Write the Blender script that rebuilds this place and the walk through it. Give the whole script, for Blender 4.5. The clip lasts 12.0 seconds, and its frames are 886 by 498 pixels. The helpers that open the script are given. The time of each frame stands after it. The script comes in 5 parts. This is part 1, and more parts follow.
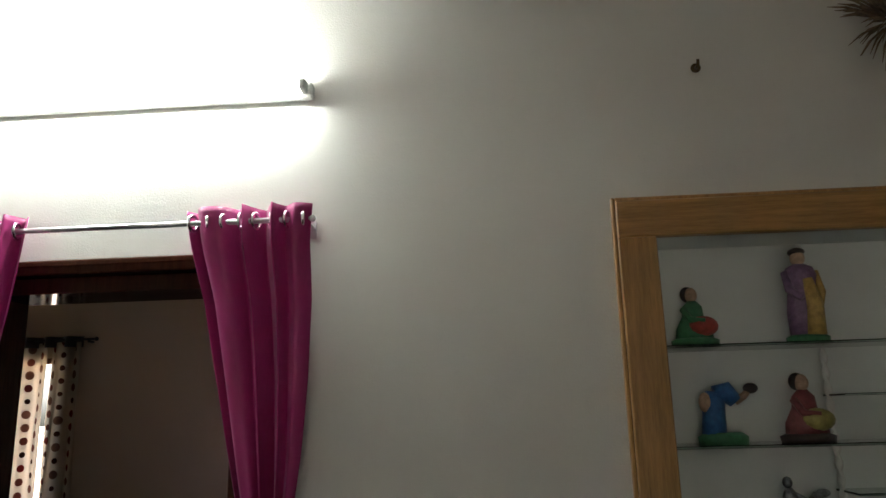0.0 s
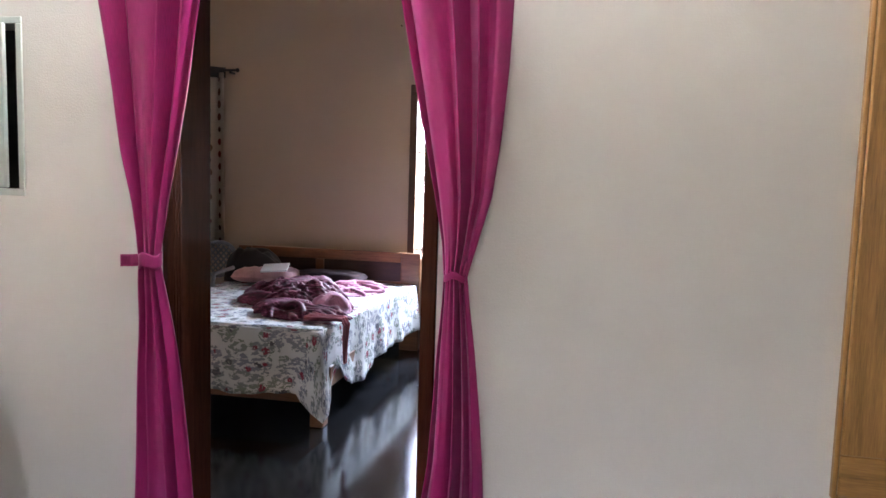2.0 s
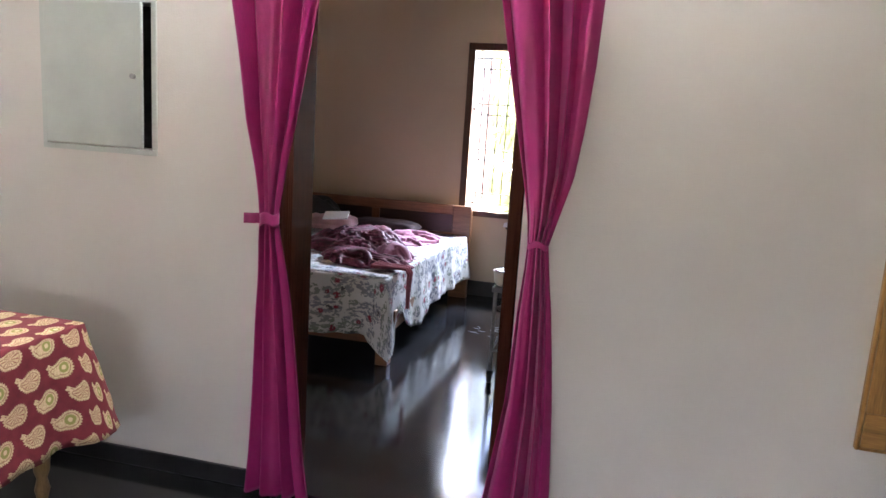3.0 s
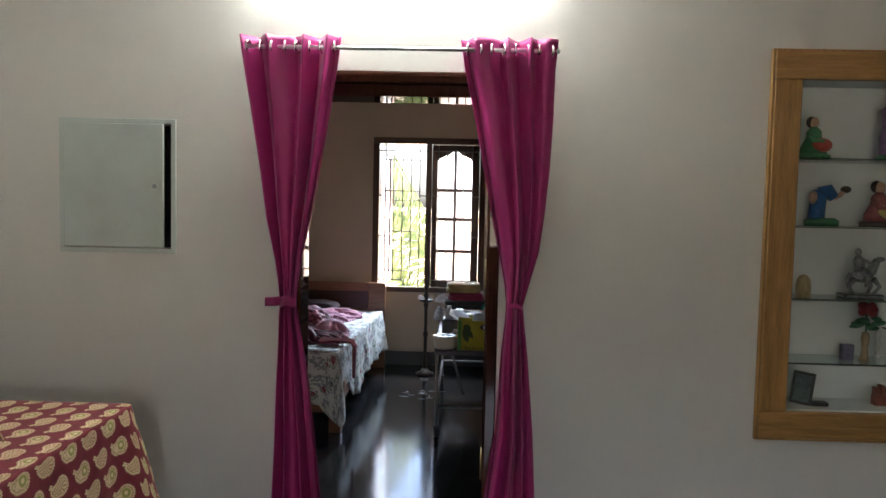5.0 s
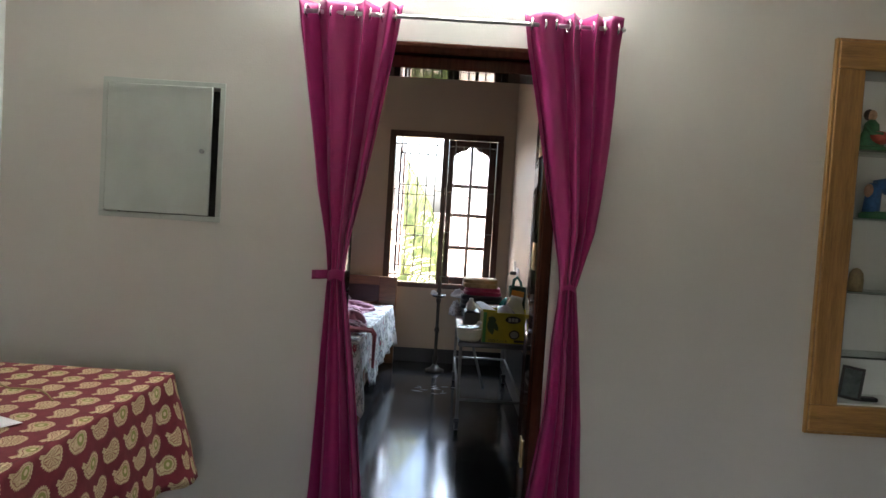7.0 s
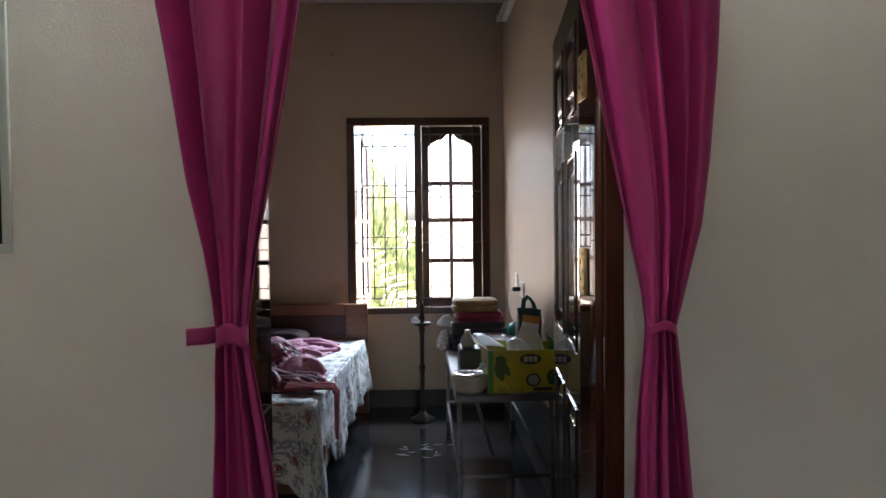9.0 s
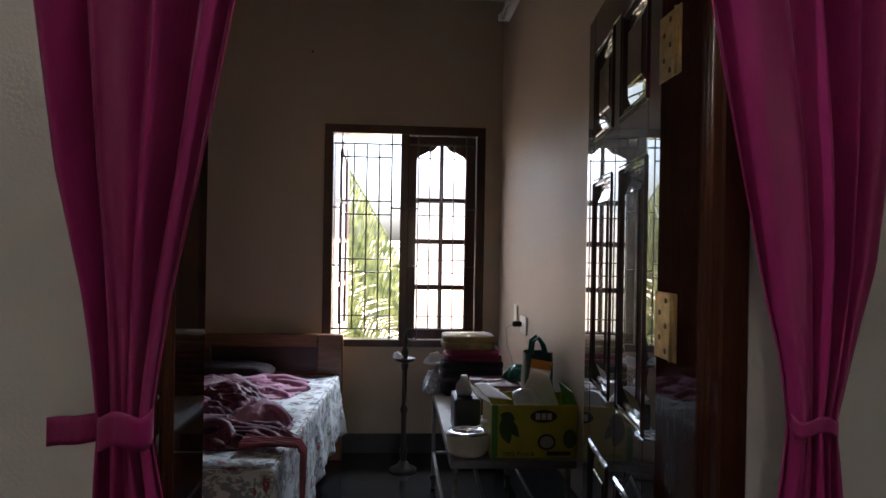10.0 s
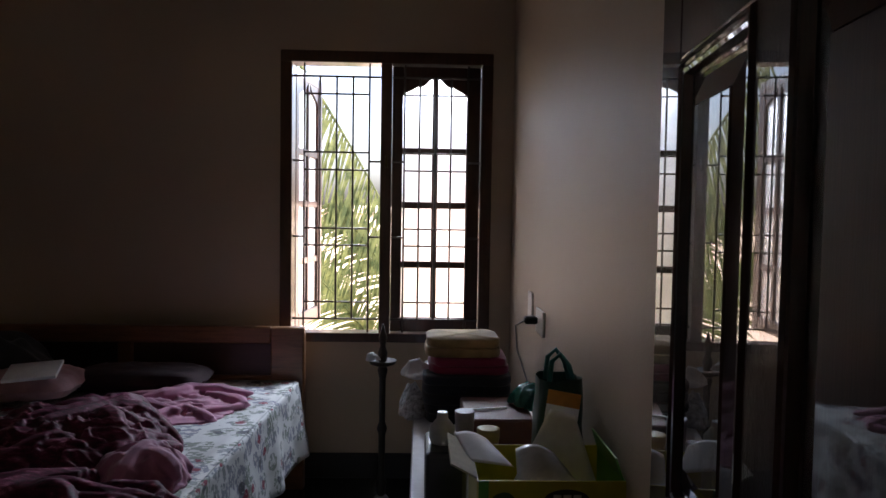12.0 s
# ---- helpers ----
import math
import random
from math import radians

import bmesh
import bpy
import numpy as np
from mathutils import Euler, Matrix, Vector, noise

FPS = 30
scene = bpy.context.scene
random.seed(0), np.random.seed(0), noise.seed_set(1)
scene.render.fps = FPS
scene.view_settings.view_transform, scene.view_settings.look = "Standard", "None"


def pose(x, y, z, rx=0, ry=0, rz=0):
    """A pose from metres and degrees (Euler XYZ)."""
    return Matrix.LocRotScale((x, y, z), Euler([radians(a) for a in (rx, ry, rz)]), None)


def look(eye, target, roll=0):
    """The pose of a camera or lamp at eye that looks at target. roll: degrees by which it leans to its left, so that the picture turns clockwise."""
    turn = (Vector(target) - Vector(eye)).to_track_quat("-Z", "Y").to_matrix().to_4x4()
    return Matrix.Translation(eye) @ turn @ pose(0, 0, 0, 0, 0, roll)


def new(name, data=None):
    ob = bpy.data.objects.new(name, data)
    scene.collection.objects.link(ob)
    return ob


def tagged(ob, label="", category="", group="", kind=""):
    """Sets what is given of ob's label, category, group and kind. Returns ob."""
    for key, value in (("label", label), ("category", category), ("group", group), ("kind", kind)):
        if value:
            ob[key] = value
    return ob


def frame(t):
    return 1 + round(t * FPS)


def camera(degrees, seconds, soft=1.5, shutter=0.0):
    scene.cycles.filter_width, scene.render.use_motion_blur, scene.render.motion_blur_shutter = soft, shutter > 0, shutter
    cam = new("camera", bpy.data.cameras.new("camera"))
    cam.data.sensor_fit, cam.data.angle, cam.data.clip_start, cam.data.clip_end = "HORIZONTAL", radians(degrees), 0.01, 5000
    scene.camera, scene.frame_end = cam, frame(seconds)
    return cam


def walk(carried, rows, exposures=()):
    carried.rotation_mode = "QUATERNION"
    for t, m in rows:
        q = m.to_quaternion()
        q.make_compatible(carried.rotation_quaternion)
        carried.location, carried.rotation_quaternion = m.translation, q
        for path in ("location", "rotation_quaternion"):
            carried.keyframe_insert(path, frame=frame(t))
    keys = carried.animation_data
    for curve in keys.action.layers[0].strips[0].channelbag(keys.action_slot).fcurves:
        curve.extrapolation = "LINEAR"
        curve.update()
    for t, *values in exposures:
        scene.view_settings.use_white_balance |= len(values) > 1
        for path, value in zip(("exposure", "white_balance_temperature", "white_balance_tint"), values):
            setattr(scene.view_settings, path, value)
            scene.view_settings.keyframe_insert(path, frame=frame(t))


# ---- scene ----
cam = camera(63.8, 12.0)
PATH = [
    (0, (1.238, -2.138, 1.594), (1.119, -0.192, 2.04), -1.6),
    (0.3, (1.188, -2.055, 1.539), (0.835, -0.097, 1.749), -2.9),
    (0.5, (1.145, -2.018, 1.495), (0.766, -0.057, 1.591), -3.0),
    (0.6, (1.137, -1.964, 1.467), (0.701, -0.014, 1.553), -2.3),
    (0.8, (1.125, -1.960, 1.441), (0.612, -0.027, 1.463), 0.6),
    (1, (1.106, -1.966, 1.437), (0.584, -0.035, 1.453), 2.0),
    (1.2, (1.108, -1.967, 1.424), (0.581, -0.038, 1.398), 2.6),
    (1.5, (1.074, -1.948, 1.362), (0.603, -0.005, 1.306), 3.8),
    (1.7, (1.036, -1.995, 1.369), (0.611, -0.042, 1.293), 4.6),
    (2, (0.934, -2.067, 1.381), (0.543, -0.114, 1.192), 1.7),
    (2.2, (0.884, -2.141, 1.414), (0.481, -0.197, 1.176), 1.0),
    (2.5, (0.833, -2.255, 1.443), (0.401, -0.323, 1.155), 1.7),
    (2.7, (0.827, -2.359, 1.499), (0.343, -0.455, 1.124), 2.2),
    (3, (0.803, -2.405, 1.494), (0.35, -0.489, 1.141), 3.7),
    (3.5, (0.693, -2.423, 1.454), (0.232, -0.49, 1.228), 5.4),
    (3.7, (0.606, -2.434, 1.467), (0.202, -0.483, 1.293), 5.0),
    (5.3, (0.323, -3.245, 1.534), (0.292, -1.249, 1.415), 0.9),
    (5.5, (0.307, -3.318, 1.499), (0.27, -1.322, 1.383), 0.5),
    (6, (0.221, -3.349, 1.51), (0.197, -1.354, 1.38), 2.9),
    (6.5, (0.064, -3.287, 1.478), (-0.039, -1.292, 1.378), 0.6),
    (7, (0.044, -3.018, 1.374), (0.043, -1.02, 1.284), 3.5),
    (7.2, (0.06, -2.899, 1.334), (0.106, -0.9, 1.295), 4.7),
    (8.8, (0.042, -1.773, 1.332), (0.143, 0.221, 1.231), -1.4),
    (9, (0.023, -1.664, 1.34), (0.088, 0.334, 1.28), -0.6),
    (9.5, (-0.005, -1.35, 1.339), (0.066, 0.648, 1.298), 0.1),
    (10, (-0.038, -1.059, 1.356), (0.095, 0.937, 1.353), 1.0),
    (10.5, (0.033, -0.747, 1.352), (0.14, 1.25, 1.297), 0.3),
    (11, (0.083, -0.517, 1.338), (0.213, 1.474, 1.204), 0.2),
    (11.5, (0.114, -0.202, 1.338), (0.337, 1.784, 1.259), 0.8),
    (12, (0.197, 0.046, 1.352), (0.259, 2.043, 1.255), 0.9),
]
# exposure follows the camera's own metering: it opens up in the hall and closes toward the bright window
EXPOSURES = [(0, 3.95, 6500, 7), (0.5, 4.6, 6500, 11), (1.0, 5.2, 6400, 14), (1.5, 5.65, 6400, 17), (2.0, 5.7, 6400, 18), (2.5, 5.62, 6500, 19), (3.7, 5.25, 6500, 18), (5.3, 4.38, 6600, 9),
             (7.2, 4.38, 6600, 10), (8.8, 4.28, 6600, 11), (9.5, 4.12, 6600, 12), (10.0, 3.45, 6700, 14), (10.5, 3.1, 6800, 17), (11.0, 2.88, 6750, 17), (12.0, 2.75, 6750, 17)]
walk(cam, [(t, look(eye, target, roll)) for t, eye, target, roll in PATH], EXPOSURES)

# ---- world and light ----
SUN_ELEVATION, SUN_AZIMUTH = 62.0, 205.0
world = bpy.data.worlds.new("sky")
scene.world = world
world.use_nodes = True
sky = world.node_tree.nodes.new("ShaderNodeTexSky")
sky.sky_type, sky.sun_disc = "NISHITA", False
sky.sun_elevation, sky.sun_rotation = radians(SUN_ELEVATION), radians(SUN_AZIMUTH)
sky.air_density, sky.dust_density = 0.9, 6.0
background = world.node_tree.nodes["Background"]
background.inputs["Strength"].default_value = 0.15
world.node_tree.links.new(sky.outputs["Color"], background.inputs["Color"])
sun = new("sun", bpy.data.lights.new("sun", "SUN"))
sun.data.energy, sun.data.angle, sun.data.color = 4.8, radians(0.6), (1.0, 0.95, 0.88)
az, el = radians(SUN_AZIMUTH), radians(SUN_ELEVATION)
toward = Vector((math.sin(az) * math.cos(el), math.cos(az) * math.cos(el), math.sin(el)))
sun.matrix_world = look(toward * 30, (0, 0, 0))


# area lamp added outside the bedroom window; boosts the steep skylight on the bed
sky_fill = new("bedroom_fill_lamp", bpy.data.lights.new("bedroom_fill_lamp", "AREA"))
sky_fill.data.shape, sky_fill.data.size, sky_fill.data.size_y = "RECTANGLE", 1.1, 0.6
sky_fill.data.energy, sky_fill.data.color = 26.0, (0.70, 0.84, 1.0)
sky_fill.matrix_world = look((0.45, 4.75, 2.62), (-0.85, 2.2, 0.5))


# ---- mesh tools ----
class Mesh:
    """Gathers shapes into one bmesh; each shape takes a material slot."""

    def __init__(self):
        self.bm = bmesh.new()
        self.uv = self.bm.loops.layers.uv.new("uv")

    def _mark(self, faces, slot, smooth):
        for f in faces:
            f.material_index, f.smooth = slot, smooth

    def box(self, x0, x1, y0, y1, z0, z1, bevel=0.0, slot=0, m=None, segments=1):
        got = bmesh.ops.create_cube(self.bm, size=1.0)["verts"]
        bmesh.ops.transform(self.bm, matrix=Matrix.LocRotScale(((x0 + x1) / 2, (y0 + y1) / 2, (z0 + z1) / 2), None, (abs(x1 - x0), abs(y1 - y0), abs(z1 - z0))), verts=got)
        faces = list({f for v in got for f in v.link_faces})
        if bevel:
            edges = list({e for v in got for e in v.link_edges})
            r = bmesh.ops.bevel(self.bm, geom=edges, offset=bevel, segments=segments, affect="EDGES", profile=0.5)
            faces = list({f for f in faces if f.is_valid} | set(r["faces"]))
        self._mark(faces, slot, False)
        if m is not None:
            bmesh.ops.transform(self.bm, matrix=m, verts=list({v for f in faces for v in f.verts}))
        return self

    def surface(self, f, nu, nv, slot=0, smooth=True, uv=None, close=False):
        """A grid of f(u, v) -> (x, y, z), u and v from 0 to 1; uv(u, v) -> texture place in metres."""
        rows = [[self.bm.verts.new(f(i / nu, j / nv)) for i in range(nu if close else nu + 1)] for j in range(nv + 1)]
        for j in range(nv):
            for i in range(nu):
                k = (i + 1) % nu if close else i + 1
                try:
                    face = self.bm.faces.new((rows[j][i], rows[j][k], rows[j + 1][k], rows[j + 1][i]))
                except ValueError:
                    continue
                face.material_index, face.smooth = slot, smooth
                if uv:
                    for loop, (a, b) in zip(face.loops, ((i, j), (i + 1, j), (i + 1, j + 1), (i, j + 1))):
                        loop[self.uv].uv = uv(a / nu, b / nv)
        return self

    def tube(self, points, radius, sides=8, slot=0, smooth=True, caps=True):
        """A round bar along points; radius may be a number or one per point."""
        points = [Vector(p) for p in points]
        radii = radius if isinstance(radius, (list, tuple)) else [radius] * len(points)
        rings, last = [], None
        for n, p in enumerate(points):
            ahead = (points[min(n + 1, len(points) - 1)] - points[max(n - 1, 0)]).normalized()
            if last is None:
                side = ahead.orthogonal().normalized()
            else:
                side = (last - ahead * last.dot(ahead)).normalized()
            last = side
            other = ahead.cross(side)
            rings.append([self.bm.verts.new(p + (side * math.cos(a) + other * math.sin(a)) * radii[n]) for a in [2 * math.pi * k / sides for k in range(sides)]])
        for a, b in zip(rings, rings[1:]):
            for k in range(sides):
                face = self.bm.faces.new((a[k], a[(k + 1) % sides], b[(k + 1) % sides], b[k]))
                face.material_index, face.smooth = slot, smooth
        if caps:
            for ring, flip in ((rings[0], True), (rings[-1], False)):
                face = self.bm.faces.new(list(reversed(ring)) if flip else ring)
                face.material_index = slot
        return self

    def lathe(self, x, y, profile, sides=20, slot=0, squash=1.0, smooth=True, turn=0.0):
        """A turned shape round the upright through (x, y); profile: (radius, z) from below upward."""
        def ring(r, z):
            return [self.bm.verts.new((x + r * math.cos(turn + 2 * math.pi * k / sides), y + squash * r * math.sin(turn + 2 * math.pi * k / sides), z)) for k in range(sides)]
        rings = [ring(max(r, 0.0005), z) for r, z in profile]
        for a, b in zip(rings, rings[1:]):
            for k in range(sides):
                face = self.bm.faces.new((a[k], a[(k + 1) % sides], b[(k + 1) % sides], b[k]))
                face.material_index, face.smooth = slot, smooth
        self.bm.faces.new(list(reversed(rings[0]))).material_index = slot
        self.bm.faces.new(rings[-1]).material_index = slot
        return self

    def ball(self, x, y, z, rx, ry, rz, slot=0, u=12, v=8, m=None):
        got = bmesh.ops.create_uvsphere(self.bm, u_segments=u, v_segments=v, radius=1.0)["verts"]
        place = Matrix.LocRotScale((x, y, z), None, (rx, ry, rz)) if m is None else Matrix.Translation((x, y, z)) @ m @ Matrix.Diagonal((rx, ry, rz, 1))
        bmesh.ops.transform(self.bm, matrix=place, verts=got)
        self._mark({f for w in got for f in w.link_faces}, slot, True)
        return self

    def sheet(self, corners, slot=0, uvs=None):
        face = self.bm.faces.new([self.bm.verts.new(c) for c in corners])
        face.material_index = slot
        if uvs:
            for loop, uv in zip(face.loops, uvs):
                loop[self.uv].uv = uv
        return self

    def prism(self, outline, y0, y1, slot=0):
        """An outline of (x, z) points pushed from y0 to y1."""
        a = [self.bm.verts.new((x, y0, z)) for x, z in outline]
        b = [self.bm.verts.new((x, y1, z)) for x, z in outline]
        n = len(outline)
        for f in [a, list(reversed(b))] + [[a[(k + 1) % n], a[k], b[k], b[(k + 1) % n]] for k in range(n)]:
            self.bm.faces.new(f).material_index = slot
        return self

    def place(self, m):
        self.bm.transform(m)
        return self

    def done(self, name, materials):
        bmesh.ops.recalc_face_normals(self.bm, faces=self.bm.faces)
        data = bpy.data.meshes.new(name)
        self.bm.to_mesh(data)
        self.bm.free()
        for mat in materials if isinstance(materials, (list, tuple)) else [materials]:
            data.materials.append(mat)
        return data


def empty(name, x, y, z, label, category, group="", kind=""):
    ob = new(name)
    ob.empty_display_size = 0.1
    ob.matrix_world = Matrix.Translation((x, y, z))
    return tagged(ob, label, category, group, kind)


def part(name, mesh, materials, parent, label="", solid=0.0):
    """Links a mesh, made in world places, under its thing."""
    ob = new(name, mesh.done(name, materials))
    ob.parent = parent
    if parent.parent is None:
        ob.matrix_parent_inverse = parent.matrix_basis.inverted()
    if solid:
        mod = ob.modifiers.new("thickness", "SOLIDIFY")
        mod.thickness, mod.offset = solid, 0
    if label:
        tagged(ob, label)
    return ob


def thing(name, mesh, materials, label, category, group="", kind="", solid=0.0):
    ob = new(name, mesh.done(name, materials))
    if solid:
        mod = ob.modifiers.new("thickness", "SOLIDIFY")
        mod.thickness, mod.offset = solid, 0
    return tagged(ob, label, category, group, kind)


# ---- materials ----
class Nodes:
    """Short forms for building a node material."""

    def __init__(self, name):
        self.mat = bpy.data.materials.new(name)
        self.mat.use_nodes = True
        self.tree = self.mat.node_tree
        self.shader = self.tree.nodes["Principled BSDF"]

    def node(self, kind, **inputs):
        n = self.tree.nodes.new(kind)
        for key, value in inputs.items():
            self.put(n.inputs[key.replace("_", " ")], value)
        return n

    def put(self, socket, value):
        if isinstance(value, bpy.types.NodeSocket):
            self.tree.links.new(value, socket)
        else:
            socket.default_value = value

    def math(self, op, a, b=0.0, c=0.0):
        n = self.tree.nodes.new("ShaderNodeMath")
        n.operation = op
        for s, v in zip(n.inputs, (a, b, c)):
            self.put(s, v)
        return n.outputs[0]

    def noise(self, scale, detail=4.0, rough=0.55, vector=None, stretch=None):
        co = vector or self.tree.nodes.new("ShaderNodeTexCoord").outputs["Object"]
        if stretch:
            m = self.tree.nodes.new("ShaderNodeMapping")
            m.inputs["Scale"].default_value = stretch
            self.tree.links.new(co, m.inputs["Vector"])
            co = m.outputs["Vector"]
        n = self.node("ShaderNodeTexNoise", Scale=scale, Detail=detail, Roughness=rough)
        self.tree.links.new(co, n.inputs["Vector"])
        return n.outputs["Fac"]

    def ramp(self, fac, stops):
        n = self.tree.nodes.new("ShaderNodeValToRGB")
        self.put(n.inputs["Fac"], fac)
        els = n.color_ramp.elements
        while len(els) < len(stops):
            els.new(0.5)
        for e, (at, c) in zip(els, stops):
            e.position, e.color = at, (*c, 1.0) if len(c) == 3 else c
        return n.outputs["Color"]

    def mix(self, fac, a, b):
        n = self.tree.nodes.new("ShaderNodeMix")
        n.data_type = "RGBA"
        self.put(n.inputs[0], fac)
        for s, v in ((n.inputs[6], a), (n.inputs[7], b)):
            self.put(s, v if isinstance(v, bpy.types.NodeSocket) else (*v, 1.0))
        return n.outputs[2]

    def bump(self, height, strength=0.2, distance=0.01):
        n = self.node("ShaderNodeBump", Strength=strength, Distance=distance)
        self.put(n.inputs["Height"], height)
        self.tree.links.new(n.outputs["Normal"], self.shader.inputs["Normal"])

    def set(self, colour=None, rough=None, metal=0.0, coat=0.0, coat_rough=0.03, spec=None, alpha=None):
        s = self.shader.inputs
        if colour is not None:
            self.put(s["Base Color"], colour if isinstance(colour, bpy.types.NodeSocket) else (*colour, 1.0))
        if rough is not None:
            self.put(s["Roughness"], rough)
        s["Metallic"].default_value = metal
        s["Coat Weight"].default_value, s["Coat Roughness"].default_value = coat, coat_rough
        if spec is not None:
            s["Specular IOR Level"].default_value = spec
        return self.mat

    def uv(self):
        n = self.tree.nodes.new("ShaderNodeTexCoord")
        s = self.tree.nodes.new("ShaderNodeSeparateXYZ")
        self.tree.links.new(n.outputs["UV"], s.inputs[0])
        return s.outputs[0], s.outputs[1], n.outputs["UV"]


def shade(c, k):
    return tuple(min(1.0, v * k) for v in c)


def painted(name, colour, rough=0.55, grain=0.012):
    """Emulsion or enamel on plaster: faint roller grain and broad stains."""
    n = Nodes(name)
    broad, fine = n.noise(1.1, 5), n.noise(160, 3)
    col = n.ramp(broad, [(0.3, shade(colour, 0.93)), (0.7, shade(colour, 1.03))])
    n.bump(n.math("ADD", fine, n.math("MULTIPLY", n.noise(9, 4), 1.5)), 0.12, grain)
    return n.set(col, n.math("MULTIPLY_ADD", broad, 0.15, rough - 0.08))


def varnished(name, colour, stretch, rough=0.3, coat=0.0, contrast=0.45, coat_rough=0.05, scale=9):
    """Wood with grain along the axis that stretch leaves small."""
    n = Nodes(name)
    grain = n.noise(scale, 8, 0.65, stretch=stretch)
    fine = n.noise(scale * 6, 4, 0.6, stretch=stretch)
    col = n.ramp(n.math("MULTIPLY_ADD", fine, 0.35, n.math("MULTIPLY", grain, 0.7)), [(0.35, shade(colour, 1 - contrast)), (0.6, colour), (0.75, shade(colour, 1 + contrast * 0.5))])
    n.bump(fine, 0.08, 0.003)
    return n.set(col, rough, coat=coat, coat_rough=coat_rough)


def plain(name, colour, rough=0.5, metal=0.0, coat=0.0, wear=0.12, scale=40):
    n = Nodes(name)
    f = n.noise(scale, 4)
    col = n.ramp(f, [(0.3, shade(colour, 1 - wear)), (0.7, shade(colour, 1 + wear))])
    n.bump(f, 0.05, 0.002)
    return n.set(col, n.math("MULTIPLY_ADD", f, 0.1, max(rough - 0.05, 0.02)), metal=metal, coat=coat)


def woven(name, colour, rough=0.75, sheen=0.3, contrast=0.12):
    n = Nodes(name)
    f = n.noise(7, 5)
    thread = n.noise(900, 2)
    col = n.ramp(f, [(0.3, shade(colour, 1 - contrast)), (0.7, shade(colour, 1 + contrast))])
    n.bump(thread, 0.15, 0.002)
    m = n.set(col, rough)
    n.shader.inputs["Sheen Weight"].default_value = sheen
    return m


WALL_HALL = painted("hall wall paint", (0.66, 0.64, 0.605), 0.5)
WALL_ROOM = painted("bedroom wall paint", (0.50, 0.405, 0.305), 0.5)
WALL_OUT = painted("outside plaster", (0.72, 0.60, 0.54), 0.8, 0.03)
CEILING = painted("ceiling whitewash", (0.78, 0.77, 0.75), 0.7)
DOOR_WOOD = varnished("polished dark door wood", (0.030, 0.008, 0.005), (7, 7, 0.5), 0.5, coat=0.95, coat_rough=0.008)
FRAME_WOOD = varnished("dark polished frame wood", (0.054, 0.017, 0.010), (7, 7, 0.5), 0.55, coat=0.35, coat_rough=0.03)
FRAME_WOOD.node_tree.nodes["Principled BSDF"].inputs["Specular IOR Level"].default_value = 0.0
DOOR_WOOD.node_tree.nodes["Principled BSDF"].inputs["Specular IOR Level"].default_value = 0.15
WINDOW_WOOD = varnished("dark window wood", (0.07, 0.025, 0.014), (7, 7, 0.6), 0.3, coat=0.5, coat_rough=0.08)
PINE = varnished("yellow varnished pine", (0.44, 0.235, 0.075), (8, 8, 0.45), 0.35, coat=0.4, contrast=0.5, coat_rough=0.15, scale=7)
PINE_FLAT = varnished("yellow varnished pine across", (0.44, 0.235, 0.075), (0.45, 8, 8), 0.35, coat=0.4, contrast=0.5, coat_rough=0.15, scale=7)
BED_WOOD = varnished("bed wood", (0.24, 0.105, 0.045), (0.6, 7, 7), 0.35, coat=0.3, coat_rough=0.15)
LEG_WOOD = varnished("turned leg wood", (0.36, 0.22, 0.10), (7, 7, 0.7), 0.4)
BLACK_TRIM = plain("black skirting paint", (0.018, 0.018, 0.02), 0.35)
STEEL = plain("brushed steel", (0.62, 0.62, 0.63), 0.3, 1.0)
CHROME = plain("chrome", (0.8, 0.8, 0.82), 0.12, 1.0, wear=0.05)
BRASS = plain("worn brass", (0.62, 0.46, 0.20), 0.38, 1.0, wear=0.25)
DARK_BRASS = plain("dull brass", (0.10, 0.07, 0.04), 0.45, 1.0, wear=0.3)
IRON = plain("grille paint", (0.11, 0.085, 0.075), 0.5)
WHITE_PLASTIC = plain("white plastic", (0.78, 0.78, 0.75), 0.3, wear=0.04)
BLACK_PLASTIC = plain("black plastic", (0.02, 0.02, 0.022), 0.4)
GREY_PLASTIC = plain("grey plastic", (0.28, 0.30, 0.31), 0.35)
GREEN_PLASTIC = plain("bright green plastic", (0.10, 0.62, 0.08), 0.35)
ENAMEL = plain("grey-green enamel", (0.50, 0.55, 0.52), 0.4, wear=0.06, scale=6)
PAPER = plain("white paper", (0.80, 0.81, 0.84), 0.8, wear=0.05)


def satin():
    """Magenta satin: weave and a soft sheen, slightly uneven dye."""
    n = Nodes("magenta satin")
    u, v, uv = n.uv()
    slub = n.noise(60, 3, 0.6, vector=uv, stretch=(6, 0.5, 1))
    col = n.ramp(slub, [(0.3, (0.29, 0.011, 0.115)), (0.7, (0.40, 0.022, 0.17))])
    n.bump(n.noise(700, 2, 0.5, vector=uv), 0.12, 0.0015)
    m = n.set(col, 0.42)
    s = n.shader.inputs
    s["Sheen Weight"].default_value, s["Sheen Roughness"].default_value = 0.18, 0.4
    s["Sheen Tint"].default_value = (1.0, 0.6, 0.8, 1)
    return m


